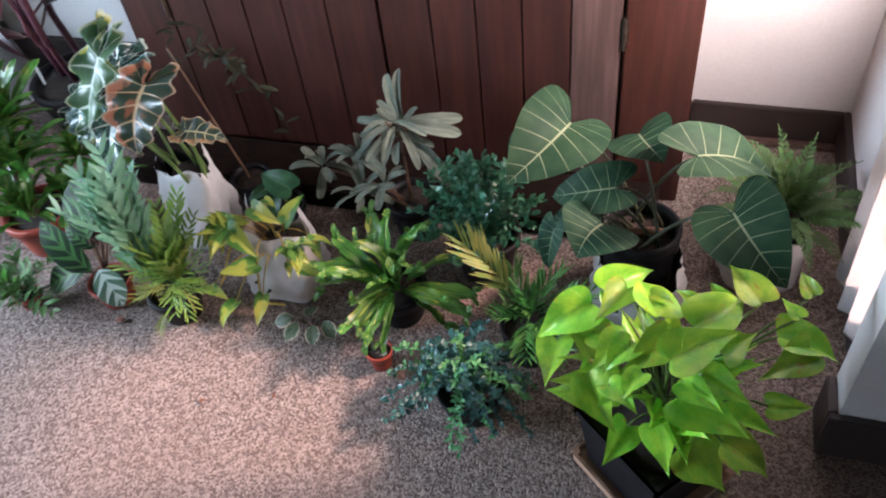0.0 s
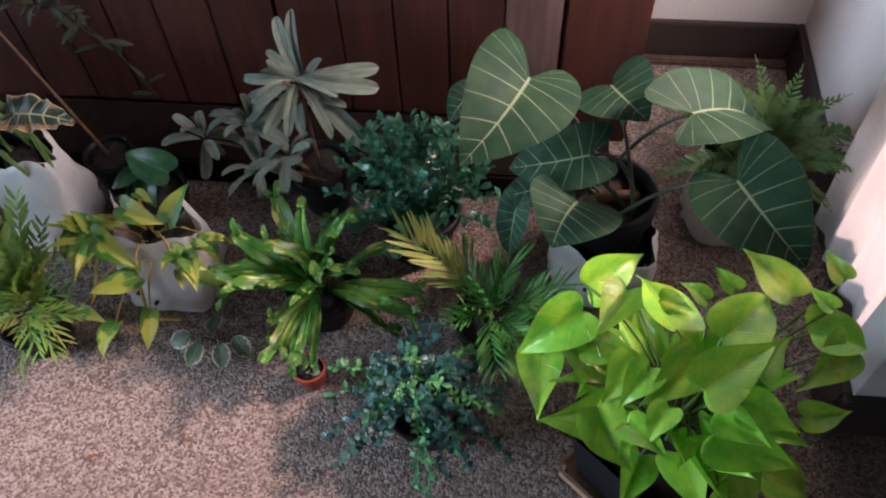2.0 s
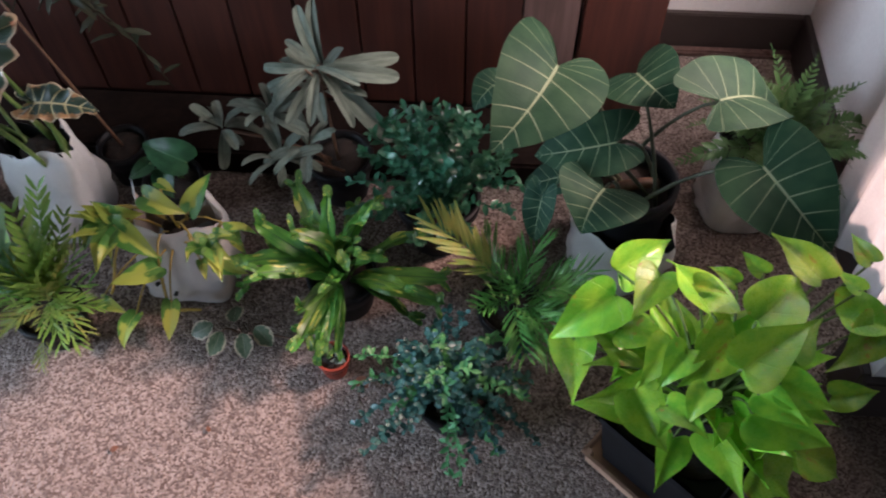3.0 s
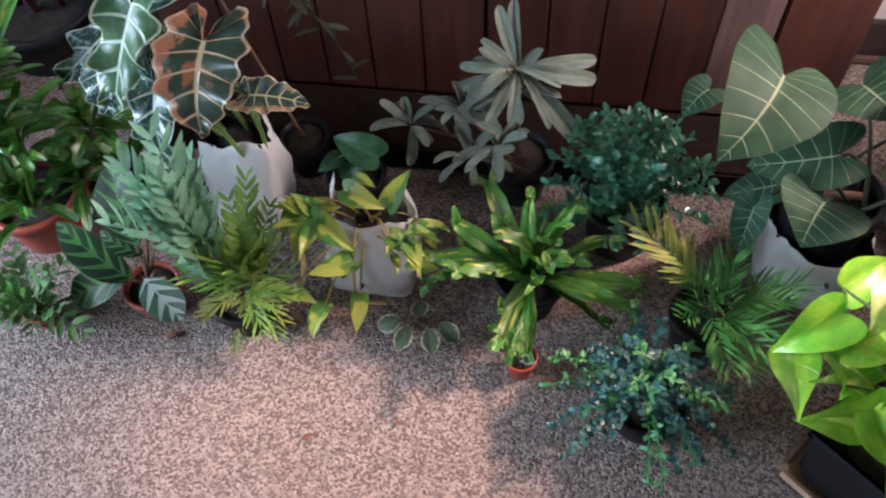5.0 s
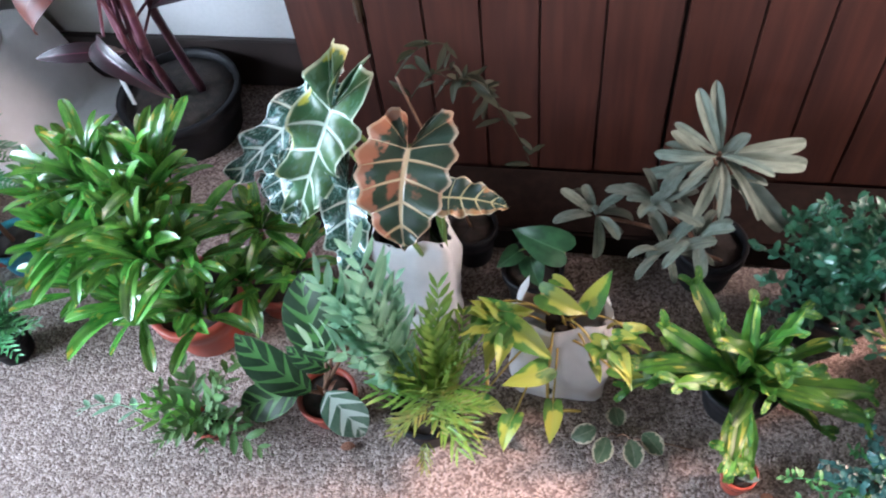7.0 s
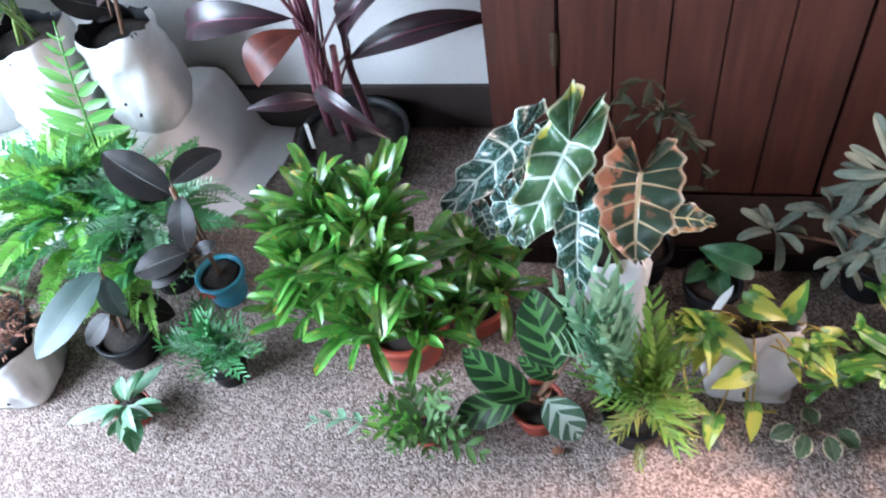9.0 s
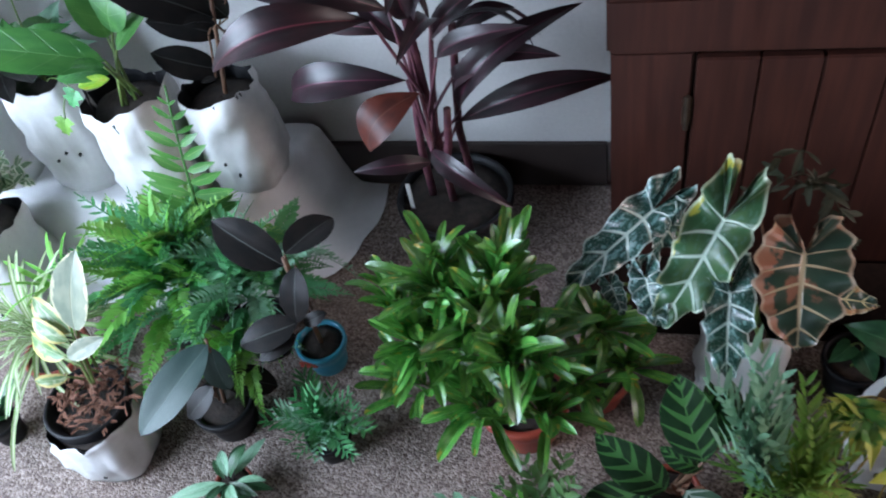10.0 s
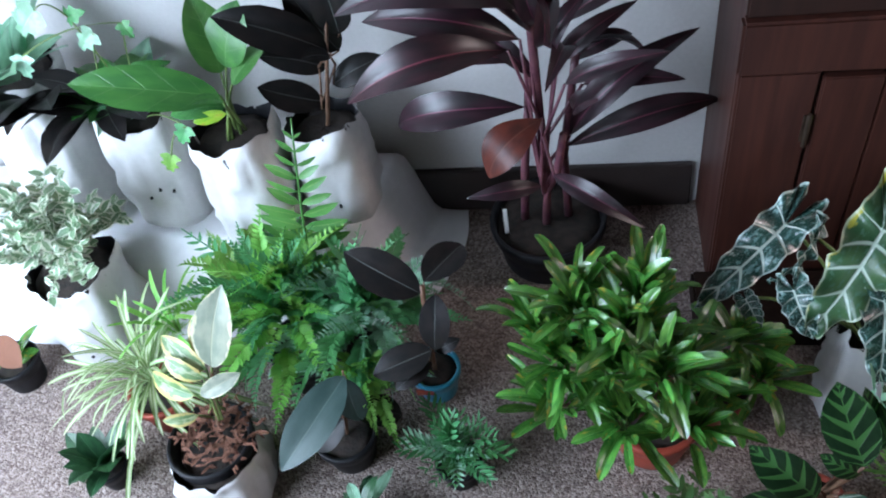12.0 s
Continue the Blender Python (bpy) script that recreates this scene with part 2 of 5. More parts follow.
HOYA_EDGE = leaf_mat("cream_edged_leaf", (0.05, 0.085, 0.04), (0.085, 0.12, 0.06), (0.2, 0.2, 0.12), 0, edge=(0.45, 0.38, 0.26), edge_at=0.78)
# patch: the leaf's pale network, with silvery sheen put into the colour
ALOC = leaf_mat("alocasia_leaf", (0.016, 0.050, 0.038), (0.030, 0.085, 0.060), (0.52, 0.62, 0.54), 9, 0.35, 0.15, 0.085, rough=0.24,
                rim=(0.50, 0.60, 0.54), trans=0.12, vein_mix=0.95, patch=(0.13, 0.24, 0.21), patch_at=0.54, patch_scale=60, spec=0.9, relief=1.0)
ALOC_YELLOW = leaf_mat("yellowing_alocasia_leaf", (0.03, 0.09, 0.035), (0.06, 0.13, 0.045), (0.50, 0.62, 0.50), 9, 0.35, 0.15, 0.085, rough=0.30, spec=0.4, relief=1.0, patch=(0.07, 0.15, 0.09), patch_at=0.56, patch_scale=60,
                       rim=(0.50, 0.58, 0.42), edge=(0.40, 0.38, 0.03), edge_at=0.92, edge_side=0.5, trans=0.15, vein_mix=0.9)
ALOC_BURNT = leaf_mat("browned_alocasia_leaf", (0.022, 0.045, 0.030), (0.036, 0.062, 0.038), (0.62, 0.50, 0.26), 9, 0.35, 0.14, 0.085, rough=0.3, relief=1.0,
                      rim=(0.55, 0.42, 0.26), edge=(0.36, 0.17, 0.075), edge_at=0.66, edge_side=0.36, trans=0.12, vein_mix=0.85,
                      patch=(0.30, 0.14, 0.06), patch_at=0.60, patch_scale=12)
CALATHEA = leaf_mat("striped_calathea_leaf", (0.006, 0.022, 0.006), (0.012, 0.036, 0.010), (0.07, 0.20, 0.04), 8, 0.9, 0.46, 0.05, rough=0.42, spec=0.2,
                    edge=(0.05, 0.12, 0.03), edge_at=1.0, vein_mix=0.7)
CALATHEA_PALE = leaf_mat("silver_calathea_leaf", (0.05, 0.11, 0.07), (0.08, 0.15, 0.09), (0.50, 0.58, 0.50), 6, 0.9, 0.6, 0.06, rough=0.28)
RUBBER = leaf_mat("rubber_plant_leaf", (0.007, 0.007, 0.007), (0.014, 0.011, 0.010), (0.07, 0.08, 0.07), 0, mid=0.04, rough=0.38, trans=0.02, spec=0.2)
RUBBER_GREY = leaf_mat("grey_green_rubber_leaf", (0.022, 0.048, 0.042), (0.036, 0.066, 0.058), (0.12, 0.16, 0.13), 0, 0.6, 0.1, 0.05, rough=0.40,
                       vein_mix=0.35, trans=0.08, spec=0.3)
CREAM = leaf_mat("cream_variegated_leaf", (0.10, 0.20, 0.07), (0.17, 0.28, 0.10), (0.45, 0.5, 0.3), 0, edge=(0.52, 0.44, 0.13), edge_at=0.62,
                 rough=0.33, patch=(0.32, 0.40, 0.22), patch_at=0.5)
CREAM_PALE = leaf_mat("pale_grey_leaf", (0.22, 0.27, 0.20), (0.36, 0.38, 0.28), (0.42, 0.42, 0.28), 0, edge=(0.64, 0.60, 0.40), edge_at=0.9, rough=0.33)
CORDYLINE = leaf_mat("maroon_cordyline_leaf", (0.013, 0.008, 0.010), (0.034, 0.011, 0.017), (0.16, 0.03, 0.06), 0, mid=0.06, rough=0.36, trans=0.1,
                     vary=0.5)
CORDYLINE_DRY = leaf_mat("dried_cordyline_leaf", (0.13, 0.032, 0.010), (0.07, 0.018, 0.008), (0.16, 0.06, 0.03), 0, rough=0.5)
SPIDER = leaf_mat("spider_plant_leaf", (0.22, 0.36, 0.10), (0.30, 0.46, 0.16), (0.66, 0.70, 0.48), 0, mid=0.6, trans=0.35, rough=0.38, vein_mix=0.85, vary=0.4)
FICUS_VAR = leaf_mat("cream_edged_small_leaf", (0.14, 0.24, 0.12), (0.22, 0.33, 0.18), (0.4, 0.45, 0.3), 0, edge=(0.68, 0.70, 0.56), edge_at=0.62,
                     rough=0.35, vary=0.4)
WITHERED = leaf_mat("withered_leaf", (0.022, 0.030, 0.016), (0.045, 0.040, 0.022), (0.10, 0.09, 0.05), 0, rough=0.6, spec=0.2)
STEM = plain_mat("green_stem", (0.10, 0.17, 0.04), (0.16, 0.23, 0.06), 0.5, 40)
STEM_BROWN = plain_mat("brown_stem", (0.11, 0.055, 0.03), (0.17, 0.09, 0.05), 0.6, 60)
STEM_DARK = plain_mat("dark_green_stem", (0.035, 0.045, 0.02), (0.05, 0.055, 0.03), 0.55, 60)
STEM_YELLOW = plain_mat("yellow_vine", (0.42, 0.30, 0.06), (0.34, 0.26, 0.06), 0.5, 60)
STEM_PURPLE = plain_mat("purple_cane", (0.10, 0.03, 0.05), (0.16, 0.06, 0.07), 0.45, 60)


# ---- mesh tools ----
def finish(name, bm, smooth=True):
    me = bpy.data.meshes.new(name)
    bmesh.ops.recalc_face_normals(bm, faces=bm.faces[:]) if not bm.loops.layers.uv else None
    bm.to_mesh(me)
    bm.free()
    if smooth:
        me.shade_smooth()
    return me


def thing(name, base, label, category, group="", kind=""):
    """An Empty at a thing's base."""
    ob = new(name)
    ob.empty_display_size = 0.02
    ob.location = base
    return tagged(ob, label, category, group, kind)


def piece(name, me, material, parent, m=None, label=""):
    """One mesh object under parent; m and the mesh are in world places."""
    ob = new(name, me)
    if not me.materials:
        me.materials.append(material)
    elif me.materials[0] != material:
        ob.material_slots[0].link = "OBJECT"
        ob.material_slots[0].material = material
    m = m or Matrix()
    if parent:
        ob.parent = parent
        off = parent.location if not parent.parent else parent.location + parent.parent.location
        m = Matrix.Translation(-Vector(off)) @ m
    ob.matrix_basis = m
    return tagged(ob, label)


def tube(bm, pts, r0, r1, n=6):
    pts = [Vector(p) for p in pts]
    rings = []
    for i, p in enumerate(pts):
        d = (pts[min(i + 1, len(pts) - 1)] - pts[max(i - 1, 0)]).normalized()
        side = d.orthogonal().normalized()
        up = d.cross(side)
        r = r0 + (r1 - r0) * i / (len(pts) - 1)
        rings.append([bm.verts.new(p + r * (math.cos(a) * side + math.sin(a) * up)) for a in (2 * math.pi * k / n for k in range(n))])
    for a, b in zip(rings, rings[1:]):
        # line up the rings, whose sides may turn
        s = min(range(n), key=lambda k: (b[k].co - a[0].co).length)
        for k in range(n):
            bm.faces.new((a[k], a[(k + 1) % n], b[(k + 1 + s) % n], b[(k + s) % n]))
    bm.faces.new(rings[-1])
    bm.faces.new(rings[0][::-1])


def arc(a, b, rise=0.02, n=7):
    """Points of a bowed line from a to b; rise lifts its middle."""
    a, b = Vector(a), Vector(b)
    return [a.lerp(b, i / (n - 1)) + Vector((0, 0, 4 * rise * (i / (n - 1)) * (1 - i / (n - 1)))) for i in range(n)]


def lathe(bm, cx, cy, profile, n=28, wobble=0.0, seed=0, square=0.0):
    """Turns (radius, z) pairs round an upright axis."""
    rng = random.Random(seed)
    ph = [rng.uniform(0, 6.28) for _ in range(6)]
    rings = []
    for j, (r, z) in enumerate(profile):
        ring = []
        for k in range(n):
            a = 2 * math.pi * k / n
            f = 1 + wobble * (0.5 * math.sin(3 * a + ph[0] + z * 25) + 0.35 * math.sin(5 * a + ph[1] - z * 40) + 0.3 * math.sin(9 * a + ph[2] + z * 70))
            if square:
                f *= 1 + square * (1 / max(abs(math.cos(a)), abs(math.sin(a))) - 1)
            ring.append(bm.verts.new((cx + r * f * math.cos(a), cy + r * f * math.sin(a), z)))
        rings.append(ring)
    for a, b in zip(rings, rings[1:]):
        for k in range(n):
            bm.faces.new((a[k], a[(k + 1) % n], b[(k + 1) % n], b[k]))
    return rings


def box(bm, lo, hi, bevel=0.0, m=None):
    made = bmesh.ops.create_cube(bm, size=1)["verts"]
    for v in made:
        v.co = Vector([(lo[i] + hi[i]) / 2 + v.co[i] * (hi[i] - lo[i]) for i in range(3)])
    if bevel:
        edges = list({e for v in made for e in v.link_edges})
        made = bmesh.ops.bevel(bm, geom=edges, offset=bevel, segments=2, affect="EDGES")["verts"]
    if m:
        bmesh.ops.transform(bm, matrix=m, verts=list({v for v in bm.verts}))


def box_mesh(name, lo, hi, bevel=0.0):
    bm = bmesh.new()
    box(bm, lo, hi, bevel)
    return finish(name, bm, False)


SHAPES = {
    # across and along of the edge, from the notch at the stalk to the tip, and where on the midrib each meets
    "heart": ([0.0, 0.20, 0.42, 0.50, 0.46, 0.34, 0.17, 0.06, 0.0], [0.0, -0.14, -0.08, 0.12, 0.35, 0.58, 0.80, 0.93, 1.0],
              [0.0, 0.0, 0.02, 0.12, 0.32, 0.52, 0.75, 0.90, 1.0]),
    "acute": ([0.0, 0.22, 0.43, 0.50, 0.45, 0.32, 0.17, 0.06, 0.0], [0.0, -0.13, -0.09, 0.08, 0.28, 0.48, 0.68, 0.86, 1.0],
              [0.0, 0.0, 0.02, 0.10, 0.27, 0.45, 0.66, 0.85, 1.0]),
    "gloriosum": ([0.0, 0.18, 0.40, 0.50, 0.50, 0.40, 0.22, 0.08, 0.0], [0.0, -0.30, -0.30, -0.08, 0.22, 0.50, 0.78, 0.93, 1.0],
                  [0.0, 0.0, 0.0, 0.03, 0.18, 0.42, 0.70, 0.90, 1.0]),
    "arrow": ([0.0, 0.14, 0.30, 0.44, 0.50, 0.46, 0.36, 0.18, 0.0], [0.0, -0.36, -0.40, -0.18, 0.08, 0.36, 0.62, 0.86, 1.0],
              [0.0, 0.0, 0.0, 0.0, 0.10, 0.30, 0.55, 0.82, 1.0]),
    "oval": ([0.0, 0.22, 0.42, 0.50, 0.46, 0.30, 0.15, 0.05, 0.0], [0.0, 0.06, 0.22, 0.45, 0.66, 0.84, 0.93, 0.98, 1.0],
             [0.0, 0.04, 0.17, 0.38, 0.58, 0.78, 0.90, 0.97, 1.0]),
    "lance": ([0.0, 0.16, 0.36, 0.50, 0.46, 0.34, 0.18, 0.07, 0.0], [0.0, 0.08, 0.22, 0.42, 0.60, 0.76, 0.90, 0.97, 1.0],
              [0.0, 0.07, 0.19, 0.38, 0.56, 0.73, 0.88, 0.96, 1.0]),
    "strap": ([0.06, 0.22, 0.38, 0.48, 0.50, 0.46, 0.36, 0.20, 0.0], [0.0, 0.10, 0.25, 0.45, 0.65, 0.82, 0.93, 0.98, 1.0],
              [0.0, 0.10, 0.25, 0.45, 0.65, 0.82, 0.92, 0.98, 1.0]),
}


def leaf_into(bm, shape, m=None, rows=13, across=3, fold=0.18, arch=0.08, wave=0.0, waves=4, jag=0.0, seed=0, aspect=1.0):
    """A leaf of length and width 1 along +Y, facing +Z, its stalk at the origin; aspect: the width over length that it will have."""
    fold, wave = fold * aspect, wave * aspect
    xs, ys, ms = SHAPES[shape]
    rng = random.Random(seed)
    lean, ph = rng.uniform(-0.05, 0.05), rng.uniform(0, 6)
    layer = bm.loops.layers.uv.verify()
    grid, where = [], {}
    knots = np.linspace(0, 1, len(xs))
    for i in range(rows):
        s = i / (rows - 1)
        # a smoother run between the knots
        w, y, mid = (float(np.interp(s, knots, q)) for q in (xs, ys, ms))
        if 0 < i < rows - 1:
            e = 0.5 / (len(xs) - 1)
            w, y = (0.5 * v + 0.25 * float(np.interp(s - e, knots, q)) + 0.25 * float(np.interp(s + e, knots, q)) for v, q in ((w, xs), (y, ys)))
        w *= 1 + jag * math.sin(s * waves * 6.28 * 1.5 + ph)
        row = []
        for k in range(-across, across + 1):
            f = abs(k) / across
            x = math.copysign(w * f, k) if k else 0.0
            yy = mid + (y - mid) * f
            z = fold * abs(x) - fold * 0.9 * x * x + 4 * arch * yy * (1 - yy) + wave * f * f * math.sin(s * waves * 6.28 + ph + (k > 0) * 1.3)
            co = Vector((x + lean * yy * (1 - yy) * 4, yy, z))
            vert = bm.verts.new(m @ co if m else co)
            where[vert] = (0.5 + 0.5 * k / across, s)
            row.append(vert)
        grid.append(row)
    for a, b in zip(grid, grid[1:]):
        for k in range(2 * across):
            f = bm.faces.new((a[k], a[k + 1], b[k + 1], b[k]))
            for loop in f.loops:
                loop[layer].uv = where[loop.vert]


def leaf_mesh(shape, **more):
    bm = bmesh.new()
    leaf_into(bm, shape, **more)
    bmesh.ops.remove_doubles(bm, verts=bm.verts[:], dist=1e-4)
    return finish("leaf", bm)


def leaf_at(base, tip, width, normal=(0, -0.35, 1), roll=0):
    """The pose of a unit leaf from base to tip, its face towards normal."""
    b, t = Vector(base), Vector(tip)
    y = t - b
    size = y.length
    y.normalize()
    nn = Vector(normal)
    z = (nn - nn.dot(y) * y)
    z = z.normalized() if z.length > 1e-3 else y.orthogonal().normalized()
    x = y.cross(z)
    m = Matrix((x, y, z)).transposed().to_4x4()
    m = Matrix.Translation(b) @ m @ pose(0, 0, 0, 0, roll, 0) @ Matrix.Diagonal((width, size, size, 1))
    return m


def aim(az, el):
    a, e = radians(az), radians(el)
    return Vector((math.cos(a) * math.cos(e), math.sin(a) * math.cos(e), math.sin(e)))


def pot(parent, cx, cy, r, h, material, z=0.0, taper=0.78, soil=SOIL, rim=True, label=""):
    """A round pot with a lip and its soil."""
    bm = bmesh.new()
    lip = r * 1.06 if rim else r
    prof = [(0.0005, z), (r * taper * 0.96, z), (r * taper, z + 0.003), (r * (taper + 1) / 2 * 0.99, z + h * 0.5), (r * 0.97, z + h * 0.80)]
    prof += [(lip, z + h * 0.815), (lip * 1.01, z + h * 0.985), (lip * 0.985, z + h), (r * 0.93, z + h), (r * 0.9, z + h * 0.84), (r * 0.86, z + h * 0.6)]
    lathe(bm, cx, cy, prof)
    piece("pot", finish("pot", bm), material, parent, None, label)
    soil_disc(parent, cx, cy, r * 0.90, z + h * 0.84, soil)


def soil_disc(parent, cx, cy, r, z, material=SOIL):
    bm = bmesh.new()
    rng = random.Random(int(cx * 1000) + int(cy * 100))
    rings = lathe(bm, cx, cy, [(r, z - 0.012), (r, z), (r * 0.75, z + 0.003), (r * 0.45, z + 0.005), (r * 0.15, z + 0.006), (0.0004, z + 0.006)], 20)
    for ring in rings[1:]:
        for v in ring:
            v.co.z += rng.uniform(-0.002, 0.0025)
    piece("soil", finish("soil", bm), material, parent)


def grow_bag(parent, cx, cy, r, h, z=0.0, seed=0, ears=(), holes=(), fill=0.8, material=BAG, square=0.3, lining_mat=None, pinch=0.0):
    """A soft white plastic bag with creases, an uneven rim, raised corners and punched holes."""
    rng = random.Random(seed)
    bm = bmesh.new()
    prof = [(0.0005, z + 0.001), (r * 0.80, z + 0.001), (r * 0.95, z + 0.006)]
    prof += [(r * (0.95 + 0.06 * math.sin(3.1 * i / 11) - 0.05 * (i / 11) ** 3), z + 0.006 + (h - 0.006) * i / 11) for i in range(1, 12)]
    outer = len(prof)
    prof += [(r * 0.90, z + h * 1.0), (r * 0.875, z + h * 0.95), (r * 0.86, z + h * 0.8), (r * 0.85, z + h * 0.6), (r * 0.85, z + h * 0.4)]
    n = 44
    rings = lathe(bm, cx, cy, prof, n, 0.05, seed, square)
    for j, ring in enumerate(rings[3:]):
        lift = min(1, j / 10) if j < 12 else max(0.0, 1 - 0.3 * (j - 11))
        for k, v in enumerate(ring):
            a = 2 * math.pi * k / n
            crease = 0.015 * (abs(noise.noise(Vector((math.cos(a) * 2.2 + seed, math.sin(a) * 2.2, v.co.z * 18)))) - 0.25)
            crease += 0.007 * noise.noise(Vector((math.cos(a) * 3 + seed, math.sin(a) * 3, v.co.z * 35)))
            crease += 0.003 * noise.noise(Vector((math.cos(a) * 9, math.sin(a) * 9 + seed, v.co.z * 80)))
            v.co += Vector((math.cos(a), math.sin(a), 0)) * crease
            v.co.z += lift ** 4 * 0.006 * math.sin(4 * a + seed)
            for az, up, wide in ears:
                d = abs((math.degrees(a) - az + 180) % 360 - 180)
                if d < wide:
                    w = (1 - d / wide) ** 1.5 * lift ** 3
                    v.co.z += up * w
                    v.co -= Vector((math.cos(a), math.sin(a), 0)) * up * w * 0.25
    if pinch:
        for v in bm.verts:
            v.co.y = cy + (v.co.y - cy) * (1 - pinch * min(1.0, max(0.0, (v.co.z - z) / h)) ** 1.3)
    inner = {v for ring in rings[outer:] for v in ring}
    lining = bm.copy()
    lining.verts.ensure_lookup_table(), bm.verts.index_update()
    keep = {v.index for v in inner}
    bmesh.ops.delete(lining, geom=[f for f in lining.faces if not all(v.index in keep for v in f.verts)], context="FACES")
    bmesh.ops.delete(bm, geom=[f for f in bm.faces if all(v in inner for v in f.verts)], context="FACES")
    piece("bag", finish("bag", bm), material, parent)
    piece("lining", finish("lining", lining), lining_mat or BLACK_POT, parent, None, "cream inside of the bag" if lining_mat else "black inside of the bag")
    for az, up in holes:
        bm = bmesh.new()
        d = aim(az, 0)
        c = Vector((cx, cy, z + up)) + d * (r * 1.035)
        side = Vector((-d.y, d.x, 0))
        vs = [bm.verts.new(c + 0.0026 * (math.cos(a) * side + math.sin(a) * Vector((0, 0, 1)))) for a in (6.283 * k / 10 for k in range(10))]
        vs2 = [bm.verts.new(v.co - d * 0.006) for v in vs]
        bm.faces.new(vs)
        for k in range(10):
            bm.faces.new((vs[k], vs2[k], vs2[(k + 1) % 10], vs[(k + 1) % 10]))
        piece("hole", finish("hole", bm, False), INK, parent, None, "punched drain hole")
    soil_disc(parent, cx, cy, r * 0.84 * (1 - pinch), z + h * fill)


def stems(parent, runs, material, r0=0.002, r1=0.0015, name="stem"):
    for pts in runs:
        bm = bmesh.new()
        tube(bm, pts, r0, r1)
        piece(name, finish(name, bm), material, parent)


def placed_leaves(parent, rows, meshes, material, wide, normal=(0, -0.35, 1), root=None, stalk=None, r=0.0018, rise=0.02, spread=0.3, widest=0.068):
    """Leaves from rows of base and tip; root: where their stalks start."""
    rng = random.Random(len(rows) * 7 + int(abs(rows[0][0]) * 1000))
    runs = []
    for i, row in enumerate(rows):
        b, t = Vector(row[:3]), Vector(row[3:6])
        nn = Vector(normal) + Vector((rng.uniform(-spread, spread), rng.uniform(-spread, spread), 0))
        mt = material[i % len(material)] if isinstance(material, (list, tuple)) else material
        piece("leaf", meshes[i % len(meshes)], mt, parent, leaf_at(b, t, min(widest, (t - b).length * wide) * rng.uniform(0.9, 1.1), nn))
        if root:
            runs.append(arc(Vector(root) + Vector((rng.uniform(-0.015, 0.015), rng.uniform(-0.015, 0.015), 0)), b, rise * rng.uniform(0.5, 1.3)))
    if root:
        stems(parent, runs, stalk or STEM, r, r * 0.7)


def scattered_leaves(parent, n, centre, meshes, material, length, wide, el=(10, 80), az=(0, 360), radius=0.01, seed=0, droop=0.0, alt=None, name="leaf"):
    """Leaves that rise from one crown in all directions."""
    rng = random.Random(seed)
    c = Vector(centre)
    for i in range(n):
        e = rng.uniform(*el)
        a = rng.uniform(*az) if az != (0, 360) else i * 137.5 + rng.uniform(-20, 20)
        d = aim(a, e)
        size = rng.uniform(*length)
        b = c + Vector((d.x, d.y, 0)) * radius * rng.uniform(0.2, 1)
        tip = b + d * size - Vector((0, 0, droop * size * math.cos(radians(e))))
        mt = alt if alt and rng.random() < 0.12 else material
        piece(name, rng.choice(meshes), mt, parent, leaf_at(b, tip, size * wide * rng.uniform(0.85, 1.15), Vector((-d.x * 0.6, -d.y * 0.6, 1)), rng.uniform(-25, 25)))


def frond_mesh(pairs, reach, wide, curve=0.25, shape="lance", tilt=55, up=0.0, seed=0, taper=True):
    """A frond of length 1 along +Y: a midrib with paired leaflets."""
    rng = random.Random(seed)
    bm = bmesh.new()
    line = [Vector((0, s, curve * 4 * s * (1 - s) * 0.5 - 0.25 * curve * s * s)) for s in (i / 9 for i in range(10))]
    tube(bm, line, 0.009, 0.004, 4)
    bm.loops.layers.uv.verify()
    for i in range(pairs):
        s = 0.12 + 0.86 * i / (pairs - 1)
        p = Vector((0, s, curve * 4 * s * (1 - s) * 0.5 - 0.25 * curve * s * s))
        grow = math.sin(math.pi * min(1, 0.22 + 0.80 * s)) ** 0.7 if taper else 1 - 0.5 * abs(s - 0.5)
        for side in (-1, 1):
            size = reach * grow * rng.uniform(0.85, 1.12)
            an = radians(tilt * (1 - 0.45 * s) + rng.uniform(-7, 7))
            d = Vector((side * math.sin(an), math.cos(an), up + rng.uniform(-0.12, 0.12)))
            m = leaf_at(p, p + d * size, size * wide, (side * -0.25, 0, 1), rng.uniform(-20, 20))
            leaf_into(bm, shape, m, rows=5, across=1, fold=0.35, arch=0.05, seed=i, aspect=wide)
    return finish("frond", bm)


def fronds(parent, n, centre, meshes, material, length, el=(20, 75), az=None, seed=0, radius=0.01, droop=0.25, alt=None, chance=0.12, flat=0.8):
    rng = random.Random(seed)
    c = Vector(centre)
    for i in range(n):
        e = rng.uniform(*el)
        a = rng.uniform(*az) if az else i * 137.5 + rng.uniform(-25, 25)
        d = aim(a, e)
        size = rng.uniform(*length)
        b = c + Vector((d.x, d.y, 0)) * radius * rng.random()
        tip = b + d * size - Vector((0, 0, droop * size * math.cos(radians(e))))
        tip.z = max(tip.z, 0.008)
        m = leaf_at(b, tip, size, Vector((-d.x * flat, -d.y * flat, 1)), rng.uniform(-30, 30))
        piece("frond", rng.choice(meshes), alt if alt and rng.random() < chance else material, parent, m)


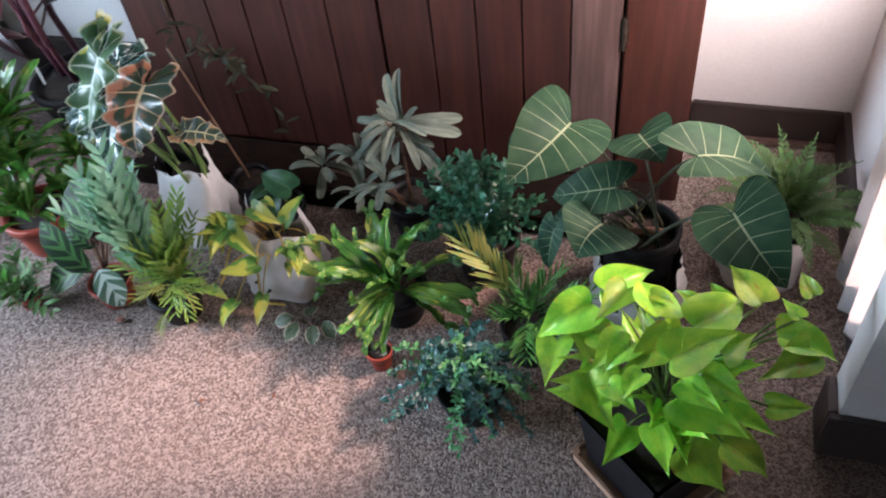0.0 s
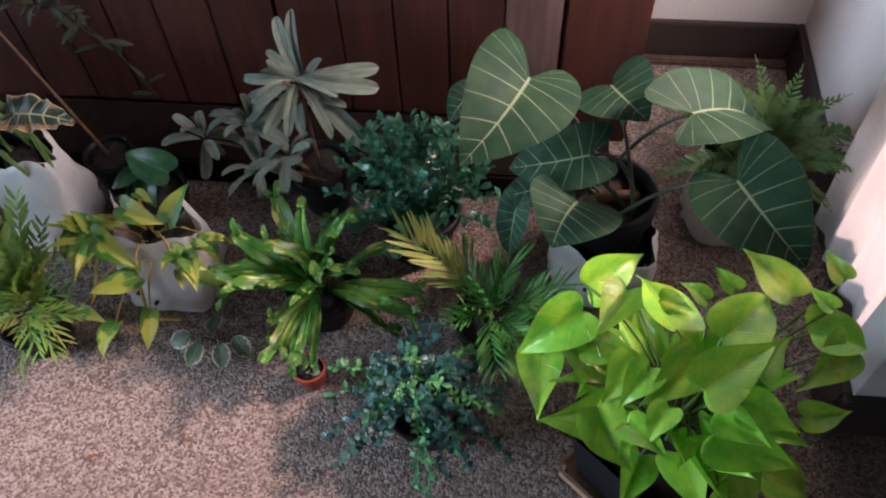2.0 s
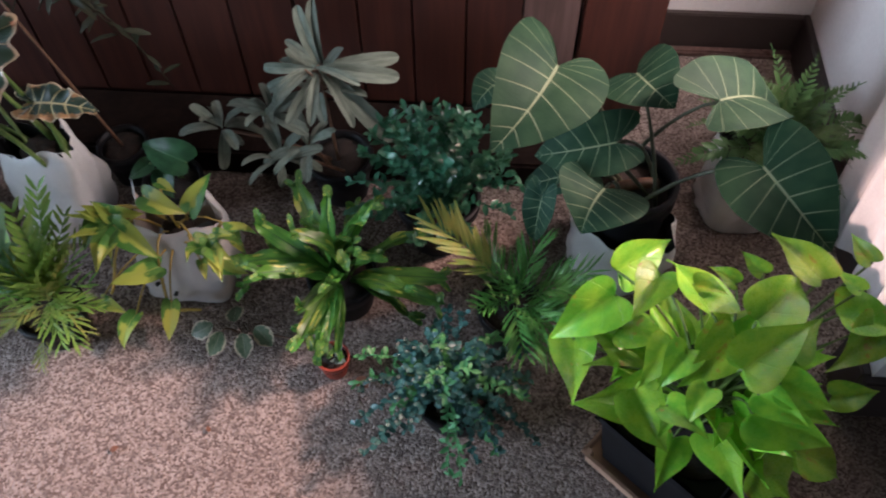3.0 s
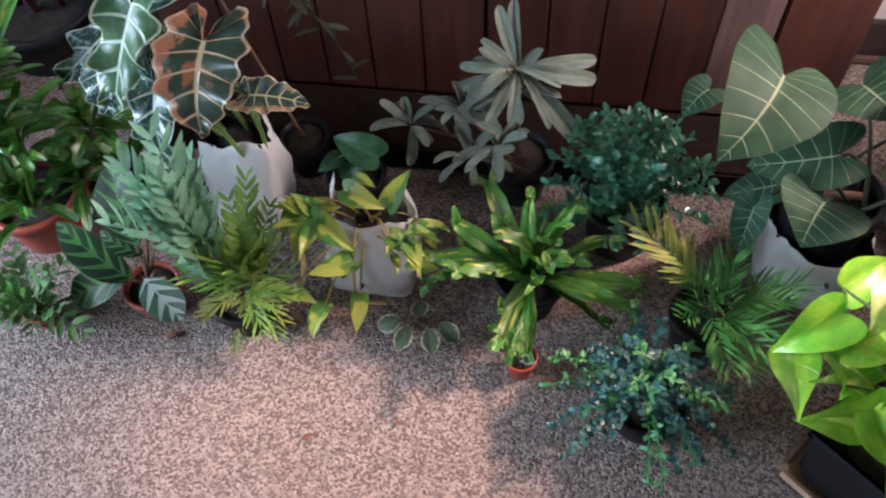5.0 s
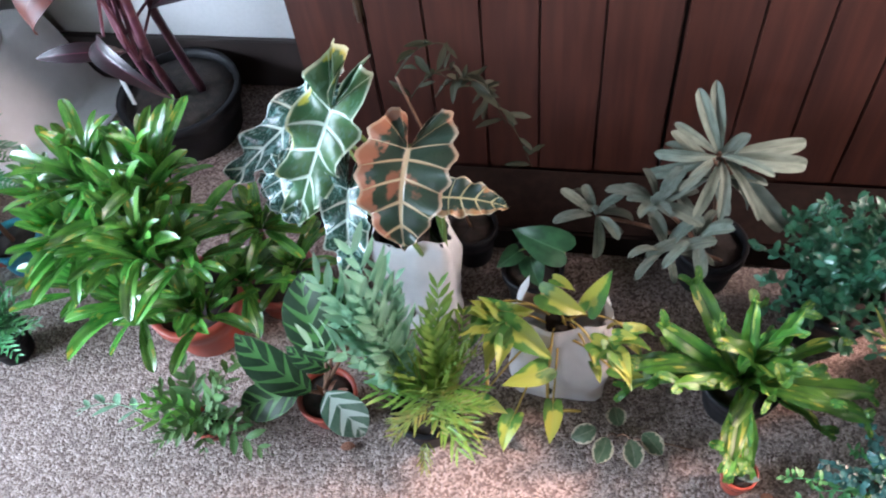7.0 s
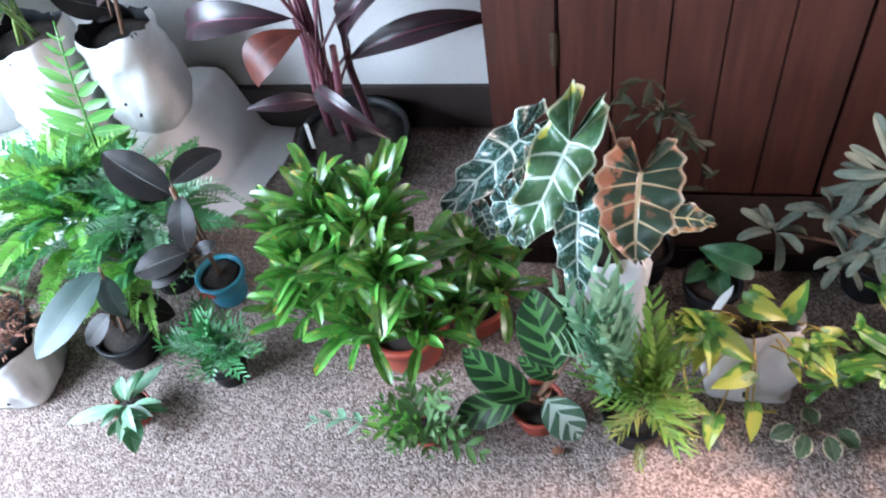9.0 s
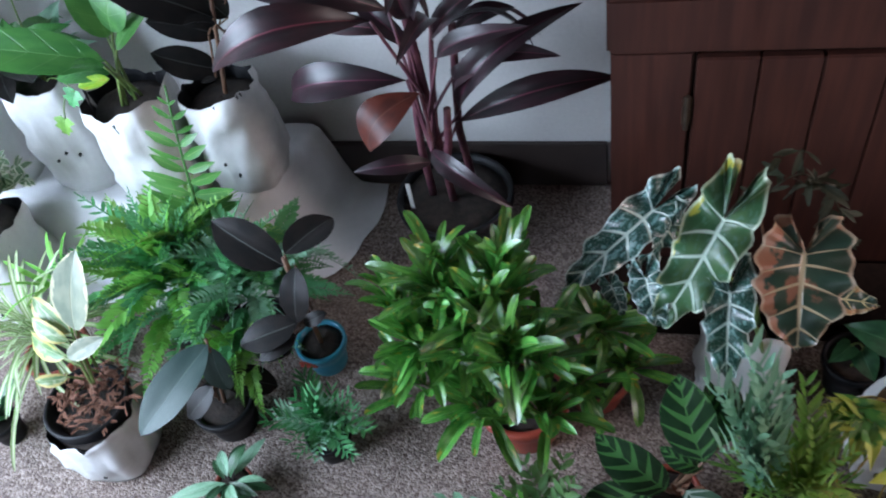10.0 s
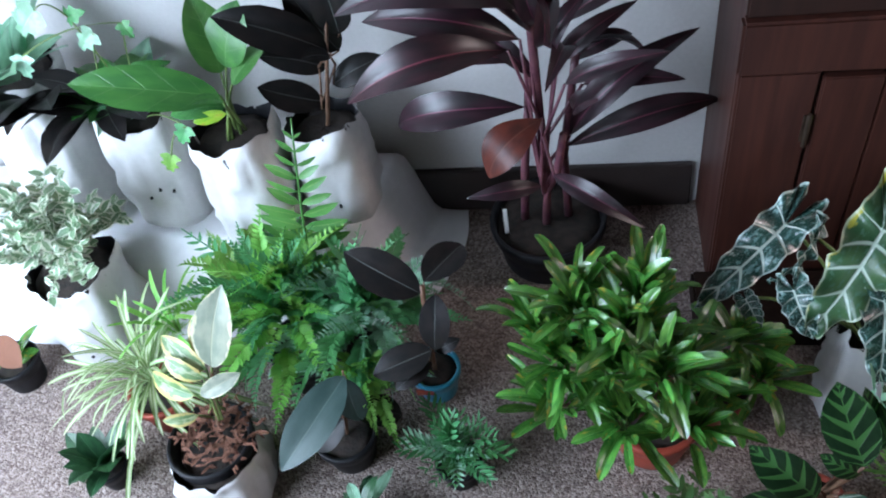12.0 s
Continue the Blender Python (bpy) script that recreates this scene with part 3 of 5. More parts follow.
def clumped_leaves(parent, runs, mesh, material, size, wide, step, seed=0, per=2, name="sprig"):
    """Small leaves set along thin stems, one mesh a sprig."""
    rng = random.Random(seed)
    for pts in runs:
        bm = bmesh.new()
        tube(bm, pts, 0.0012, 0.0007, 4)
        bm.loops.layers.uv.verify()
        pts = [Vector(p) for p in pts]
        total = sum((b - a).length for a, b in zip(pts, pts[1:]))
        count = max(3, int(total / step))
        for i in range(count):
            f = (i + 0.6) / count * (len(pts) - 1)
            k = min(int(f), len(pts) - 2)
            p = pts[k].lerp(pts[k + 1], f - k)
            along = (pts[k + 1] - pts[k]).normalized()
            for _ in range(per):
                d = (Vector((rng.uniform(-1, 1), rng.uniform(-1, 1), rng.uniform(-0.4, 0.7))).normalized() + along * 0.45).normalized()
                s = rng.uniform(*size)
                leaf_into(bm, mesh, leaf_at(p, p + d * s, s * wide, (rng.uniform(-0.4, 0.4), rng.uniform(-0.7, 0.1), 1)), rows=5, across=1, fold=0.4, seed=rng.randrange(99), aspect=wide)
        piece(name, finish(name, bm), material, parent)


# ---- the room ----
X0, X1, Y0, Y1, TOP = -2.2, 0.648, -3.0, 1.606, 2.5
XE, YC = 2.2, 0.957


def wall_with_hole(name, axis, at, span, hole, outward, label, material=None):
    """An upright wall 0.12 thick with one opening: span and hole are (from, to) along it, hole's last two are its heights."""
    bm = bmesh.new()
    near, far = sorted((at, at + 0.12 * outward))
    a0, a1 = span
    b0, b1, z0, z1 = hole
    for lo, hi, zlo, zhi in ((a0, b0, 0, TOP), (b1, a1, 0, TOP), (b0, b1, 0, z0), (b0, b1, z1, TOP)):
        if axis == "x":
            box(bm, (near, lo, zlo), (far, hi, zhi))
        else:
            box(bm, (lo, near, zlo), (hi, far, zhi))
    bmesh.ops.remove_doubles(bm, verts=bm.verts[:], dist=1e-5)
    return tagged(piece(name, finish(name, bm, False), material or WALL, None), label, "wall", "", "structure")


def window_frame(name, axis, at, hole, label):
    """A slim white frame in an opening, with a middle bar."""
    bm = bmesh.new()
    b0, b1, z0, z1 = hole
    bars = [(b0, b0 + 0.03, z0, z1), (b1 - 0.03, b1, z0, z1), (b0 + 0.03, b1 - 0.03, z0, z0 + 0.03), (b0 + 0.03, b1 - 0.03, z1 - 0.03, z1)]
    for lo, hi, zlo, zhi in bars:
        if axis == "x":
            box(bm, (at - 0.02, lo, zlo), (at + 0.02, hi, zhi))
        else:
            box(bm, (lo, at - 0.02, zlo), (hi, at + 0.02, zhi))
    return tagged(piece(name, finish(name, bm, False), WALL, None), label, "window", "", "structure")


def build_room():
    bm = bmesh.new()
    box(bm, (X0 - 0.12, Y0 - 0.12, -0.1), (XE + 0.12, Y1 + 0.12, 0.0))
    tagged(piece("floor", finish("floor", bm, False), CARPET, None), "speckled grey-beige looped carpet over the whole floor", "carpet", "", "structure")
    # unseen ceiling, added dark so that little light bounces down
    tagged(piece("ceiling", box_mesh("ceiling", (X0 - 0.12, Y0 - 0.12, TOP), (XE + 0.12, Y1 + 0.12, TOP + 0.1)), WALL_DARK, None), "unseen dark brown ceiling that cuts bounced light", "ceiling", "", "structure")
    tagged(piece("wall_north", box_mesh("wall_north", (X0 - 0.12, Y1, 0), (X1 + 0.12, Y1 + 0.12, TOP)), WALL, None), "off-white painted wall behind the plants", "wall", "", "structure")
    east, west, south = (1.03, 1.47, 0.42, 1.22), (-0.05, 1.15, 0.33, 1.15), (-1.75, -0.05, 0.08, 0.75)
    bm = bmesh.new()
    for ya, yb, za, zb in ((YC + 0.06, 1.03, 0, TOP), (1.47, Y1, 0, TOP), (1.03, 1.47, 1.22, TOP), (1.03, 1.47, 0, 0.12), (1.27, 1.47, 0.12, 0.42)):
        box(bm, (X1, ya, za), (X1 + 0.12, yb, zb))
    tagged(piece("wall_east", finish("wall_east", bm, False), WALL, None), "off-white painted wall with a sunny window", "wall", "", "structure")
    tagged(piece("wall_return", box_mesh("wall_return", (0.600, YC, 0), (XE, YC + 0.06, TOP)), WALL, None), "off-white painted return wall at the corner", "wall", "", "structure")
    # unseen closing walls, kept dark to hold down the ambient light
    tagged(piece("wall_far_east", box_mesh("wall_far_east", (XE, Y0 - 0.12, 0), (XE + 0.12, YC + 0.06, TOP)), WALL_DARK, None), "unseen dark brown wall that cuts bounced light", "wall", "", "structure")
    wall_with_hole("wall_west", "x", X0, (Y0 - 0.12, Y1), west, -1, "unseen dark brown wall with a window, toned to cut bounced light", WALL_DARK)
    wall_with_hole("wall_south", "y", Y0, (X0, XE), south, -1, "unseen dark brown wall with a window, toned to cut bounced light", WALL_DARK)
    window_frame("window_1", "x", X1 + 0.08, east, "white window frame over the heater")
    window_frame("window_2", "x", X0 - 0.08, west, "white window frame")
    window_frame("window_3", "y", Y0 - 0.08, south, "white window frame")
    for name, lo, hi in (("baseboard_1", (X0, Y1 - 0.012, 0), (-0.645, Y1, 0.10)), ("baseboard_2", (0.375, Y1 - 0.012, 0), (X1 - 0.012, Y1, 0.076)),
                         ("baseboard_3", (X1 - 0.012, YC + 0.06, 0), (X1, Y1, 0.076)), ("baseboard_4", (0.588, YC - 0.012, 0), (XE, YC, 0.088)),
                         ("baseboard_5", (0.588, YC, 0), (0.600, YC + 0.06, 0.088))):
        tagged(piece(name, box_mesh(name, lo, hi, 0.002), BASEBOARD, None), "dark brown baseboard along the wall", "baseboard", "", "structure")
    for name, lo, hi in (("trim_1", (0.375, Y1 - 0.028, 0), (X1 - 0.012, Y1 - 0.012, 0.012)),):
        tagged(piece(name, box_mesh(name, lo, hi, 0.003), WOOD_WORN, None), "worn wooden strip at the foot of the baseboard", "trim", "", "structure")


build_room()


def build_curtain():
    """A thin white curtain whose folds reach down behind the heater's end."""
    t = thing("curtain", (0.63, 1.1, 0.06), "sheer white cloth hanging below the window sill", "curtain")
    bm = bmesh.new()
    rows = []
    for j in range(30):
        z = 0.05 + 0.42 * j / 29
        row = []
        for k in range(60):
            y = 1.025 + 0.24 * k / 59
            fold = 0.010 * math.sin(y * 95 + 0.7 * math.sin(z * 4)) + 0.005 * math.sin(y * 190 + 2)
            row.append(bm.verts.new((0.626 + fold * (0.5 + 0.5 * min(1, (z + 0.2))), y + 0.03 * math.sin(z * 3), z + 0.02 * math.sin(y * 30) * (j == 0))))
        rows.append(row)
    for a, b in zip(rows, rows[1:]):
        for k in range(59):
            bm.faces.new((a[k], a[k + 1], b[k + 1], b[k]))
    piece("cloth", finish("cloth", bm), CURTAIN, t)


build_curtain()


def build_cabinet():
    """A reddish board-fronted cabinet against the wall."""
    t = thing("cabinet", (-0.13, 1.5, 0), "reddish-brown wooden cabinet with grooved board doors", "cabinet")
    x0, x1, y0, y1 = -0.632, 0.368, 1.402, Y1 - 0.002
    body = piece("body", box_mesh("body", (x0 + 0.02, y0 + 0.022, 0.0), (x1 - 0.02, y1, 0.80)), WOOD_DARK, t)
    piece("side_panel", box_mesh("side_panel", (x0, y0 + 0.012, 0), (x0 + 0.0195, y1, 0.80), 0.003), WOOD, t)
    piece("side_panel", box_mesh("side_panel", (x1 - 0.0195, y0 + 0.012, 0), (x1, y1, 0.80), 0.003), WOOD, t)
    piece("stile", box_mesh("stile", (x0 + 0.001, y0, 0), (-0.530, y0 + 0.021, 0.432), 0.003), WOOD, t)
    piece("stile", box_mesh("stile", (0.256, y0, 0), (x1 - 0.001, y0 + 0.021, 0.432), 0.003), WOOD, t)
    piece("rail", box_mesh("rail", (x0 - 0.004, y0 - 0.006, 0.434), (x1 + 0.004, y0 + 0.021, 0.512), 0.004), WOOD, t)
    piece("rail", box_mesh("rail", (-0.529, y0 + 0.004, 0.0), (0.255, y0 + 0.021, 0.045), 0.003), WOOD_DARK, t)
    piece("plinth", box_mesh("plinth", (x0 - 0.03, 1.280, 0.0), (x1 - 0.03, y0 - 0.0065, 0.050), 0.004), BLACK_WOOD, t, None, "black projecting foot")
    piece("top_panel", box_mesh("top_panel", (x0 + 0.0, y0 + 0.006, 0.5125), (x1, y0 + 0.0215, 0.795), 0.003), WOOD_DARK, t)
    piece("top", box_mesh("top", (x0 - 0.02, y0 - 0.02, 0.8005), (x1 + 0.02, y1, 0.83), 0.005), WOOD_DARK, t)
    left, right = [-0.527, -0.452, -0.380, -0.307, -0.228, -0.139], [-0.135, -0.049, 0.026, 0.100, 0.176, 0.252]
    for edges, hinge in ((left, -0.534), (right, 0.257)):
        door = piece("door", box_mesh("door", (edges[0] + 0.001, y0 + 0.010, 0.048), (edges[-1] - 0.001, y0 + 0.0205, 0.426)), WOOD_DARK, t)
        for i, (a, b) in enumerate(zip(edges, edges[1:])):
            worn = edges is right and i == 4
            piece("board", box_mesh("board", (a + 0.0004, y0 - 0.005, 0.049), (b - 0.0004, y0 + 0.0095, 0.425), 0.0018), WOOD_WORN if worn else WOOD, door, None,
                  "scuffed paler board" if worn else "")
        bm = bmesh.new()
        for z in (0.34,):
            tube(bm, [(hinge, y0 - 0.006, z - 0.028), (hinge, y0 - 0.006, z + 0.028)], 0.0035, 0.0035, 8)
            box(bm, (hinge - 0.006, y0 - 0.003, z - 0.022), (hinge + 0.006, y0 + 0.0, z + 0.022))
        piece("hinge", finish("hinge", bm, False), BRASS, door, None, "dull metal hinge")


build_cabinet()


def build_sheet():
    """White plastic sheeting drawn over a low ledge, running out on the carpet."""
    t = thing("plastic_sheet", (-1.6, 1.4, 0), "white plastic sheet draped over a low ledge", "sheet")
    bm = bmesh.new()
    nx, ny = 90, 44
    rows = []
    for i in range(nx):
        x = -2.18 + 1.13 * i / (nx - 1)
        row = []
        front = 1.27 + 0.09 * max(0.0, min(1.0, (x + 1.25) / 0.14)) + 0.13 * max(0.0, (x + 1.11) / 0.06) ** 1.5
        for j in range(ny):
            y = front + (Y1 - 0.016 - front) * j / (ny - 1)
            sx = min(1, max(0, (-1.095 - 0.10 * (1 - min(1, (y - front) / max(0.02, Y1 - front))) - x) / 0.06))
            sy = min(1, max(0, (y - front - 0.05) / 0.08))
            h = 0.15 * (sx * sx * (3 - 2 * sx)) * (sy * sy * (3 - 2 * sy))
            wr = 0.007 * noise.noise(Vector((x * 9, y * 9, 1))) + 0.004 * noise.noise(Vector((x * 25, y * 16, 4)))
            row.append(bm.verts.new((x + 0.012 * noise.noise(Vector((y * 10, x * 4, 9))), y, max(0.003, h + 0.006 + wr))))
        rows.append(row)
    for a, b in zip(rows, rows[1:]):
        for k in range(ny - 1):
            bm.faces.new((a[k], b[k], b[k + 1], a[k + 1]))
    piece("sheeting", finish("sheeting", bm), SHEET, t)
    for dx, w in ((0, 0.012), (0.016, 0.006), (0.026, 0.010), (0.042, 0.005)):
        piece("mark", box_mesh("mark", (-1.215 + dx, 1.437 + dx * 0.2, 0.012), (-1.215 + dx + w, 1.443 + dx * 0.2, 0.017)), INK, t, None, "small black printed bar")
    ledge = thing("ledge", (-1.8, 1.5, 0), "low ledge under the plastic sheet", "ledge")
    piece("block", box_mesh("block", (-2.17, 1.42, 0), (-1.30, Y1 - 0.02, 0.135), 0.01), WOOD_DARK, ledge)


build_sheet()

# ---- the plants ----
HEART = [leaf_mesh("heart", fold=f, arch=a, wave=0.015, seed=s, aspect=0.65) for f, a, s in ((0.45, 0.10, 1), (0.6, 0.16, 2), (0.3, 0.06, 3))]
NEON_LEAF = [leaf_mesh("acute", rows=19, fold=f, arch=a, wave=0.04, waves=2, seed=s, aspect=0.62) for f, a, s in ((0.7, 0.06, 1), (0.95, 0.10, 2), (0.55, 0.03, 3), (0.8, -0.02, 4))]
LOBED = [leaf_mesh("heart", rows=31, fold=0.4, arch=0.1, wave=0.03, waves=3, jag=0.28, seed=s, aspect=0.7) for s in (5, 6)]
GLOR = [leaf_mesh("gloriosum", rows=21, across=5, fold=f, arch=a, wave=0.012, seed=s, aspect=1.0) for f, a, s in ((0.32, 0.10, 1), (0.42, 0.15, 2))]
ARROW = [leaf_mesh("arrow", rows=49, across=6, fold=f, arch=a, wave=0.14, waves=6, jag=0.075, seed=s, aspect=0.6) for f, a, s in ((0.25, 0.07, 1), (0.4, 0.12, 2))]
OVAL = [leaf_mesh("oval", fold=f, arch=a, wave=0.01, seed=s, aspect=0.52) for f, a, s in ((0.2, 0.06, 1), (0.32, 0.1, 2), (0.12, 0.12, 3))]
LANCE = [leaf_mesh("lance", fold=f, arch=a, wave=0.01, seed=s, aspect=0.25) for f, a, s in ((0.3, 0.10, 1), (0.45, 0.16, 2), (0.2, 0.05, 3))]
STRAP = [leaf_mesh("strap", fold=f * 2.4, arch=a, wave=0.015, seed=s, aspect=0.2) for f, a, s in ((0.35, 0.12, 1), (0.5, 0.18, 2), (0.25, 0.06, 3))]
CRESTED = [leaf_mesh("strap", rows=25, across=3, fold=0.5, arch=a, wave=0.14, waves=w, jag=0.07, seed=s, aspect=0.2) for a, w, s in ((0.14, 3, 1), (0.24, 4, 2), (0.1, 3, 3))]
DROOP = [leaf_mesh("lance", rows=15, fold=f, arch=a, wave=0.02, waves=2, seed=s, aspect=0.18) for f, a, s in ((0.8, 0.28, 1), (1.0, 0.40, 2), (0.7, 0.20, 3), (0.9, 0.34, 4))]
BLADE = [leaf_mesh("strap", rows=11, across=1, fold=0.6, arch=a, seed=s, aspect=0.03) for a, s in ((0.22, 1), (0.32, 2), (0.15, 3))]


def plant_neon_pothos():
    t = thing("potted_pothos", (0.378, 0.878, 0), "neon-yellow-green pothos in a square black planter on a tan saucer", "potted plant")
    turn = Matrix.Translation((0.378, 0.878, 0)) @ pose(0, 0, 0, 0, 0, -41)

    def square(name, levels, material, label=""):
        bm = bmesh.new()
        rings = [[bm.verts.new(turn @ Vector((sx * w, sy * w, z))) for sx, sy in ((-1, -1), (1, -1), (1, 1), (-1, 1))] for w, z in levels]
        for a, b in zip(rings, rings[1:]):
            for k in range(4):
                bm.faces.new((a[k], a[(k + 1) % 4], b[(k + 1) % 4], b[k]))
        bm.faces.new(rings[0][::-1]), bm.faces.new(rings[-1])
        bmesh.ops.bevel(bm, geom=[e for e in bm.edges if abs(e.verts[0].co.z - e.verts[1].co.z) > 0.003], offset=0.007, segments=3, affect="EDGES")
        piece(name, finish(name, bm, False), material, t, None, label)

    square("saucer", [(0.070, 0.0), (0.077, 0.004), (0.078, 0.017), (0.074, 0.018), (0.072, 0.008)], CORK, "tan square saucer")
    square("planter", [(0.060, 0.010), (0.063, 0.014), (0.074, 0.118), (0.077, 0.120), (0.077, 0.130), (0.072, 0.130), (0.070, 0.112)], BLACK_POT, "square black planter")
    soil_disc(t, 0.378, 0.878, 0.068, 0.116)
    root = (0.385, 0.885, 0.12)
    a = [
        (0.283, 0.994, 0.225, 0.347, 1.047, 0.215),
        (0.278, 0.956, 0.240, 0.211, 0.926, 0.185),
        (0.239, 0.928, 0.190, 0.237, 0.851, 0.190),
        (0.318, 0.967, 0.263, 0.286, 0.914, 0.258),
        (0.363, 0.897, 0.292, 0.329, 0.993, 0.255),
        (0.383, 0.888, 0.294, 0.454, 0.972, 0.269),
        (0.370, 0.846, 0.295, 0.449, 0.903, 0.295),
        (0.319, 0.882, 0.276, 0.290, 0.846, 0.252),
        (0.373, 0.884, 0.290, 0.323, 0.844, 0.260),
        (0.333, 0.875, 0.281, 0.306, 0.840, 0.260),
    ]
    b = [
        (0.471, 0.961, 0.280, 0.434, 1.024, 0.270),
        (0.439, 0.935, 0.280, 0.573, 0.952, 0.200),
        (0.531, 0.932, 0.240, 0.475, 0.880, 0.240),
        (0.517, 0.963, 0.260, 0.497, 0.990, 0.260),
        (0.531, 0.992, 0.270, 0.517, 1.028, 0.270),
        (0.494, 0.875, 0.200, 0.544, 0.884, 0.200),
        (0.377, 0.824, 0.270, 0.471, 0.808, 0.230),
        (0.396, 0.799, 0.220, 0.459, 0.788, 0.140),
        (0.445, 0.811, 0.210, 0.503, 0.804, 0.160),
        (0.289, 0.851, 0.240, 0.329, 0.808, 0.190),
    ]
    c = [
        (0.314, 0.827, 0.259, 0.350, 0.797, 0.257),
        (0.349, 0.838, 0.277, 0.331, 0.808, 0.256),
        (0.392, 0.833, 0.281, 0.438, 0.811, 0.266),
        (0.412, 0.844, 0.284, 0.466, 0.829, 0.264),
        (0.346, 0.948, 0.280, 0.375, 0.931, 0.291),
        (0.402, 0.977, 0.240, 0.375, 0.996, 0.240),
        (0.436, 0.998, 0.230, 0.416, 1.026, 0.230),
        (0.432, 0.886, 0.270, 0.469, 0.924, 0.270),
        (0.283, 0.928, 0.220, 0.339, 0.918, 0.220),
        (0.284, 0.893, 0.200, 0.273, 0.874, 0.200),
        (0.431, 0.851, 0.220, 0.394, 0.804, 0.220),
        (0.376, 0.836, 0.220, 0.363, 0.802, 0.220),
    ]
    for rows in (a, b, c):
        short = [tuple(Vector(r[3:6]) + (Vector(r[:3]) - Vector(r[3:6])) * min(1.0, 0.090 / (Vector(r[:3]) - Vector(r[3:6])).length)) + tuple(r[3:6]) for r in rows]
        placed_leaves(t, short, NEON_LEAF, NEON, 0.70, (0, -0.45, 1), root, STEM, 0.0022, 0.03, 0.45, 0.062)
    rng = random.Random(6)
    runs = []
    for i in range(28):
        d = aim(i * 137.5, rng.uniform(5, 65))
        p = Vector((0.372, 0.885, 0.145)) + Vector((d.x * 0.07, d.y * 0.06, d.z * 0.09))
        q = p + (d + Vector((0.1, 0, -0.25))).normalized() * rng.uniform(0.055, 0.085)
        up = Vector((0, 0, max(0.0, 0.165 - q.z)))
        p, q = p + up, q + up
        piece("leaf", NEON_LEAF[i % 4], NEON, t, leaf_at(p, q, (q - p).length * rng.uniform(0.62, 0.78), (d.x * 0.8, d.y * 0.8 - 0.3, 1), rng.uniform(-40, 40)))
        runs.append(arc(root, p, 0.02))
    stems(t, runs, STEM, 0.002, 0.0015)


def plant_gloriosum():
    t = thing("potted_philodendron", (0.325, 1.17, 0), "velvety philodendron with pale-veined heart leaves in a white bag", "potted plant")
    grow_bag(t, 0.325, 1.165, 0.070, 0.100, 0, 3, ((215, 0.02, 40),), ((250, 0.05), (275, 0.07)), 0.6, square=0.4)
    pot(t, 0.320, 1.170, 0.055, 0.166, BLACK_POT, 0.004, 0.9, label="black inner pot")
    rows = [
        (0.210, 1.193, 0.328, 0.141, 1.086, 0.300),
        (0.301, 1.208, 0.308, 0.341, 1.160, 0.303),
        (0.382, 1.150, 0.329, 0.492, 1.220, 0.228),
        (0.434, 1.099, 0.284, 0.506, 1.020, 0.244),
        (0.281, 1.137, 0.269, 0.193, 1.146, 0.229),
        (0.271, 1.093, 0.241, 0.245, 1.040, 0.225),
        (0.204, 1.100, 0.212, 0.200, 1.080, 0.149),
        (0.147, 1.230, 0.263, 0.119, 1.200, 0.243),
        (0.238, 1.150, 0.194, 0.186, 1.160, 0.154),
    ]
    wide = (0.98, 1.55, 0.64, 1.02, 0.76, 1.75, 0.62, 1.0, 0.7)
    norms = ((0.1, -0.5, 1), (0.1, -0.5, 1), (0.35, 0.1, 1), (-0.1, -0.55, 1), (-0.1, -0.6, 1), (0, -0.8, 1), (-0.5, -0.8, 0.4), (-0.2, -0.6, 1), (-0.2, -0.5, 1))
    runs = []
    for i, row in enumerate(rows):
        b, e = Vector(row[:3]), Vector(row[3:])
        piece("leaf", GLOR[i % 2], GLORIOSUM, t, leaf_at(b, e, (e - b).length * wide[i], norms[i]))
        runs.append(arc((0.325 + 0.03 * math.sin(i * 2), 1.17 + 0.03 * math.cos(i * 3), 0.135), b - Vector((0, 0, 0.002)), 0.03))
    stems(t, runs, STEM_DARK, 0.003, 0.002)
    bm = bmesh.new()
    tube(bm, arc((0.285, 1.16, 0.145), (0.355, 1.18, 0.148), 0.008), 0.009, 0.007, 8)
    piece("rhizome", finish("rhizome", bm), STEM_BROWN, t)


def plant_corner_fern():
    t = thing("potted_fern", (0.505, 1.27, 0), "olive-green fern in a white bag in the corner", "potted fern")
    grow_bag(t, 0.505, 1.27, 0.062, 0.12, 0, 8, ((180, 0.01, 40),), ((240, 0.06), (265, 0.05)), 0.85)
    kinds = [frond_mesh(18, 0.17, 0.34, c, seed=s) for c, s in ((0.25, 1), (0.4, 2))]
    fronds(t, 44, (0.52, 1.28, 0.12), kinds, FERN_WARM, (0.08, 0.15), (5, 75), seed=4, radius=0.04)


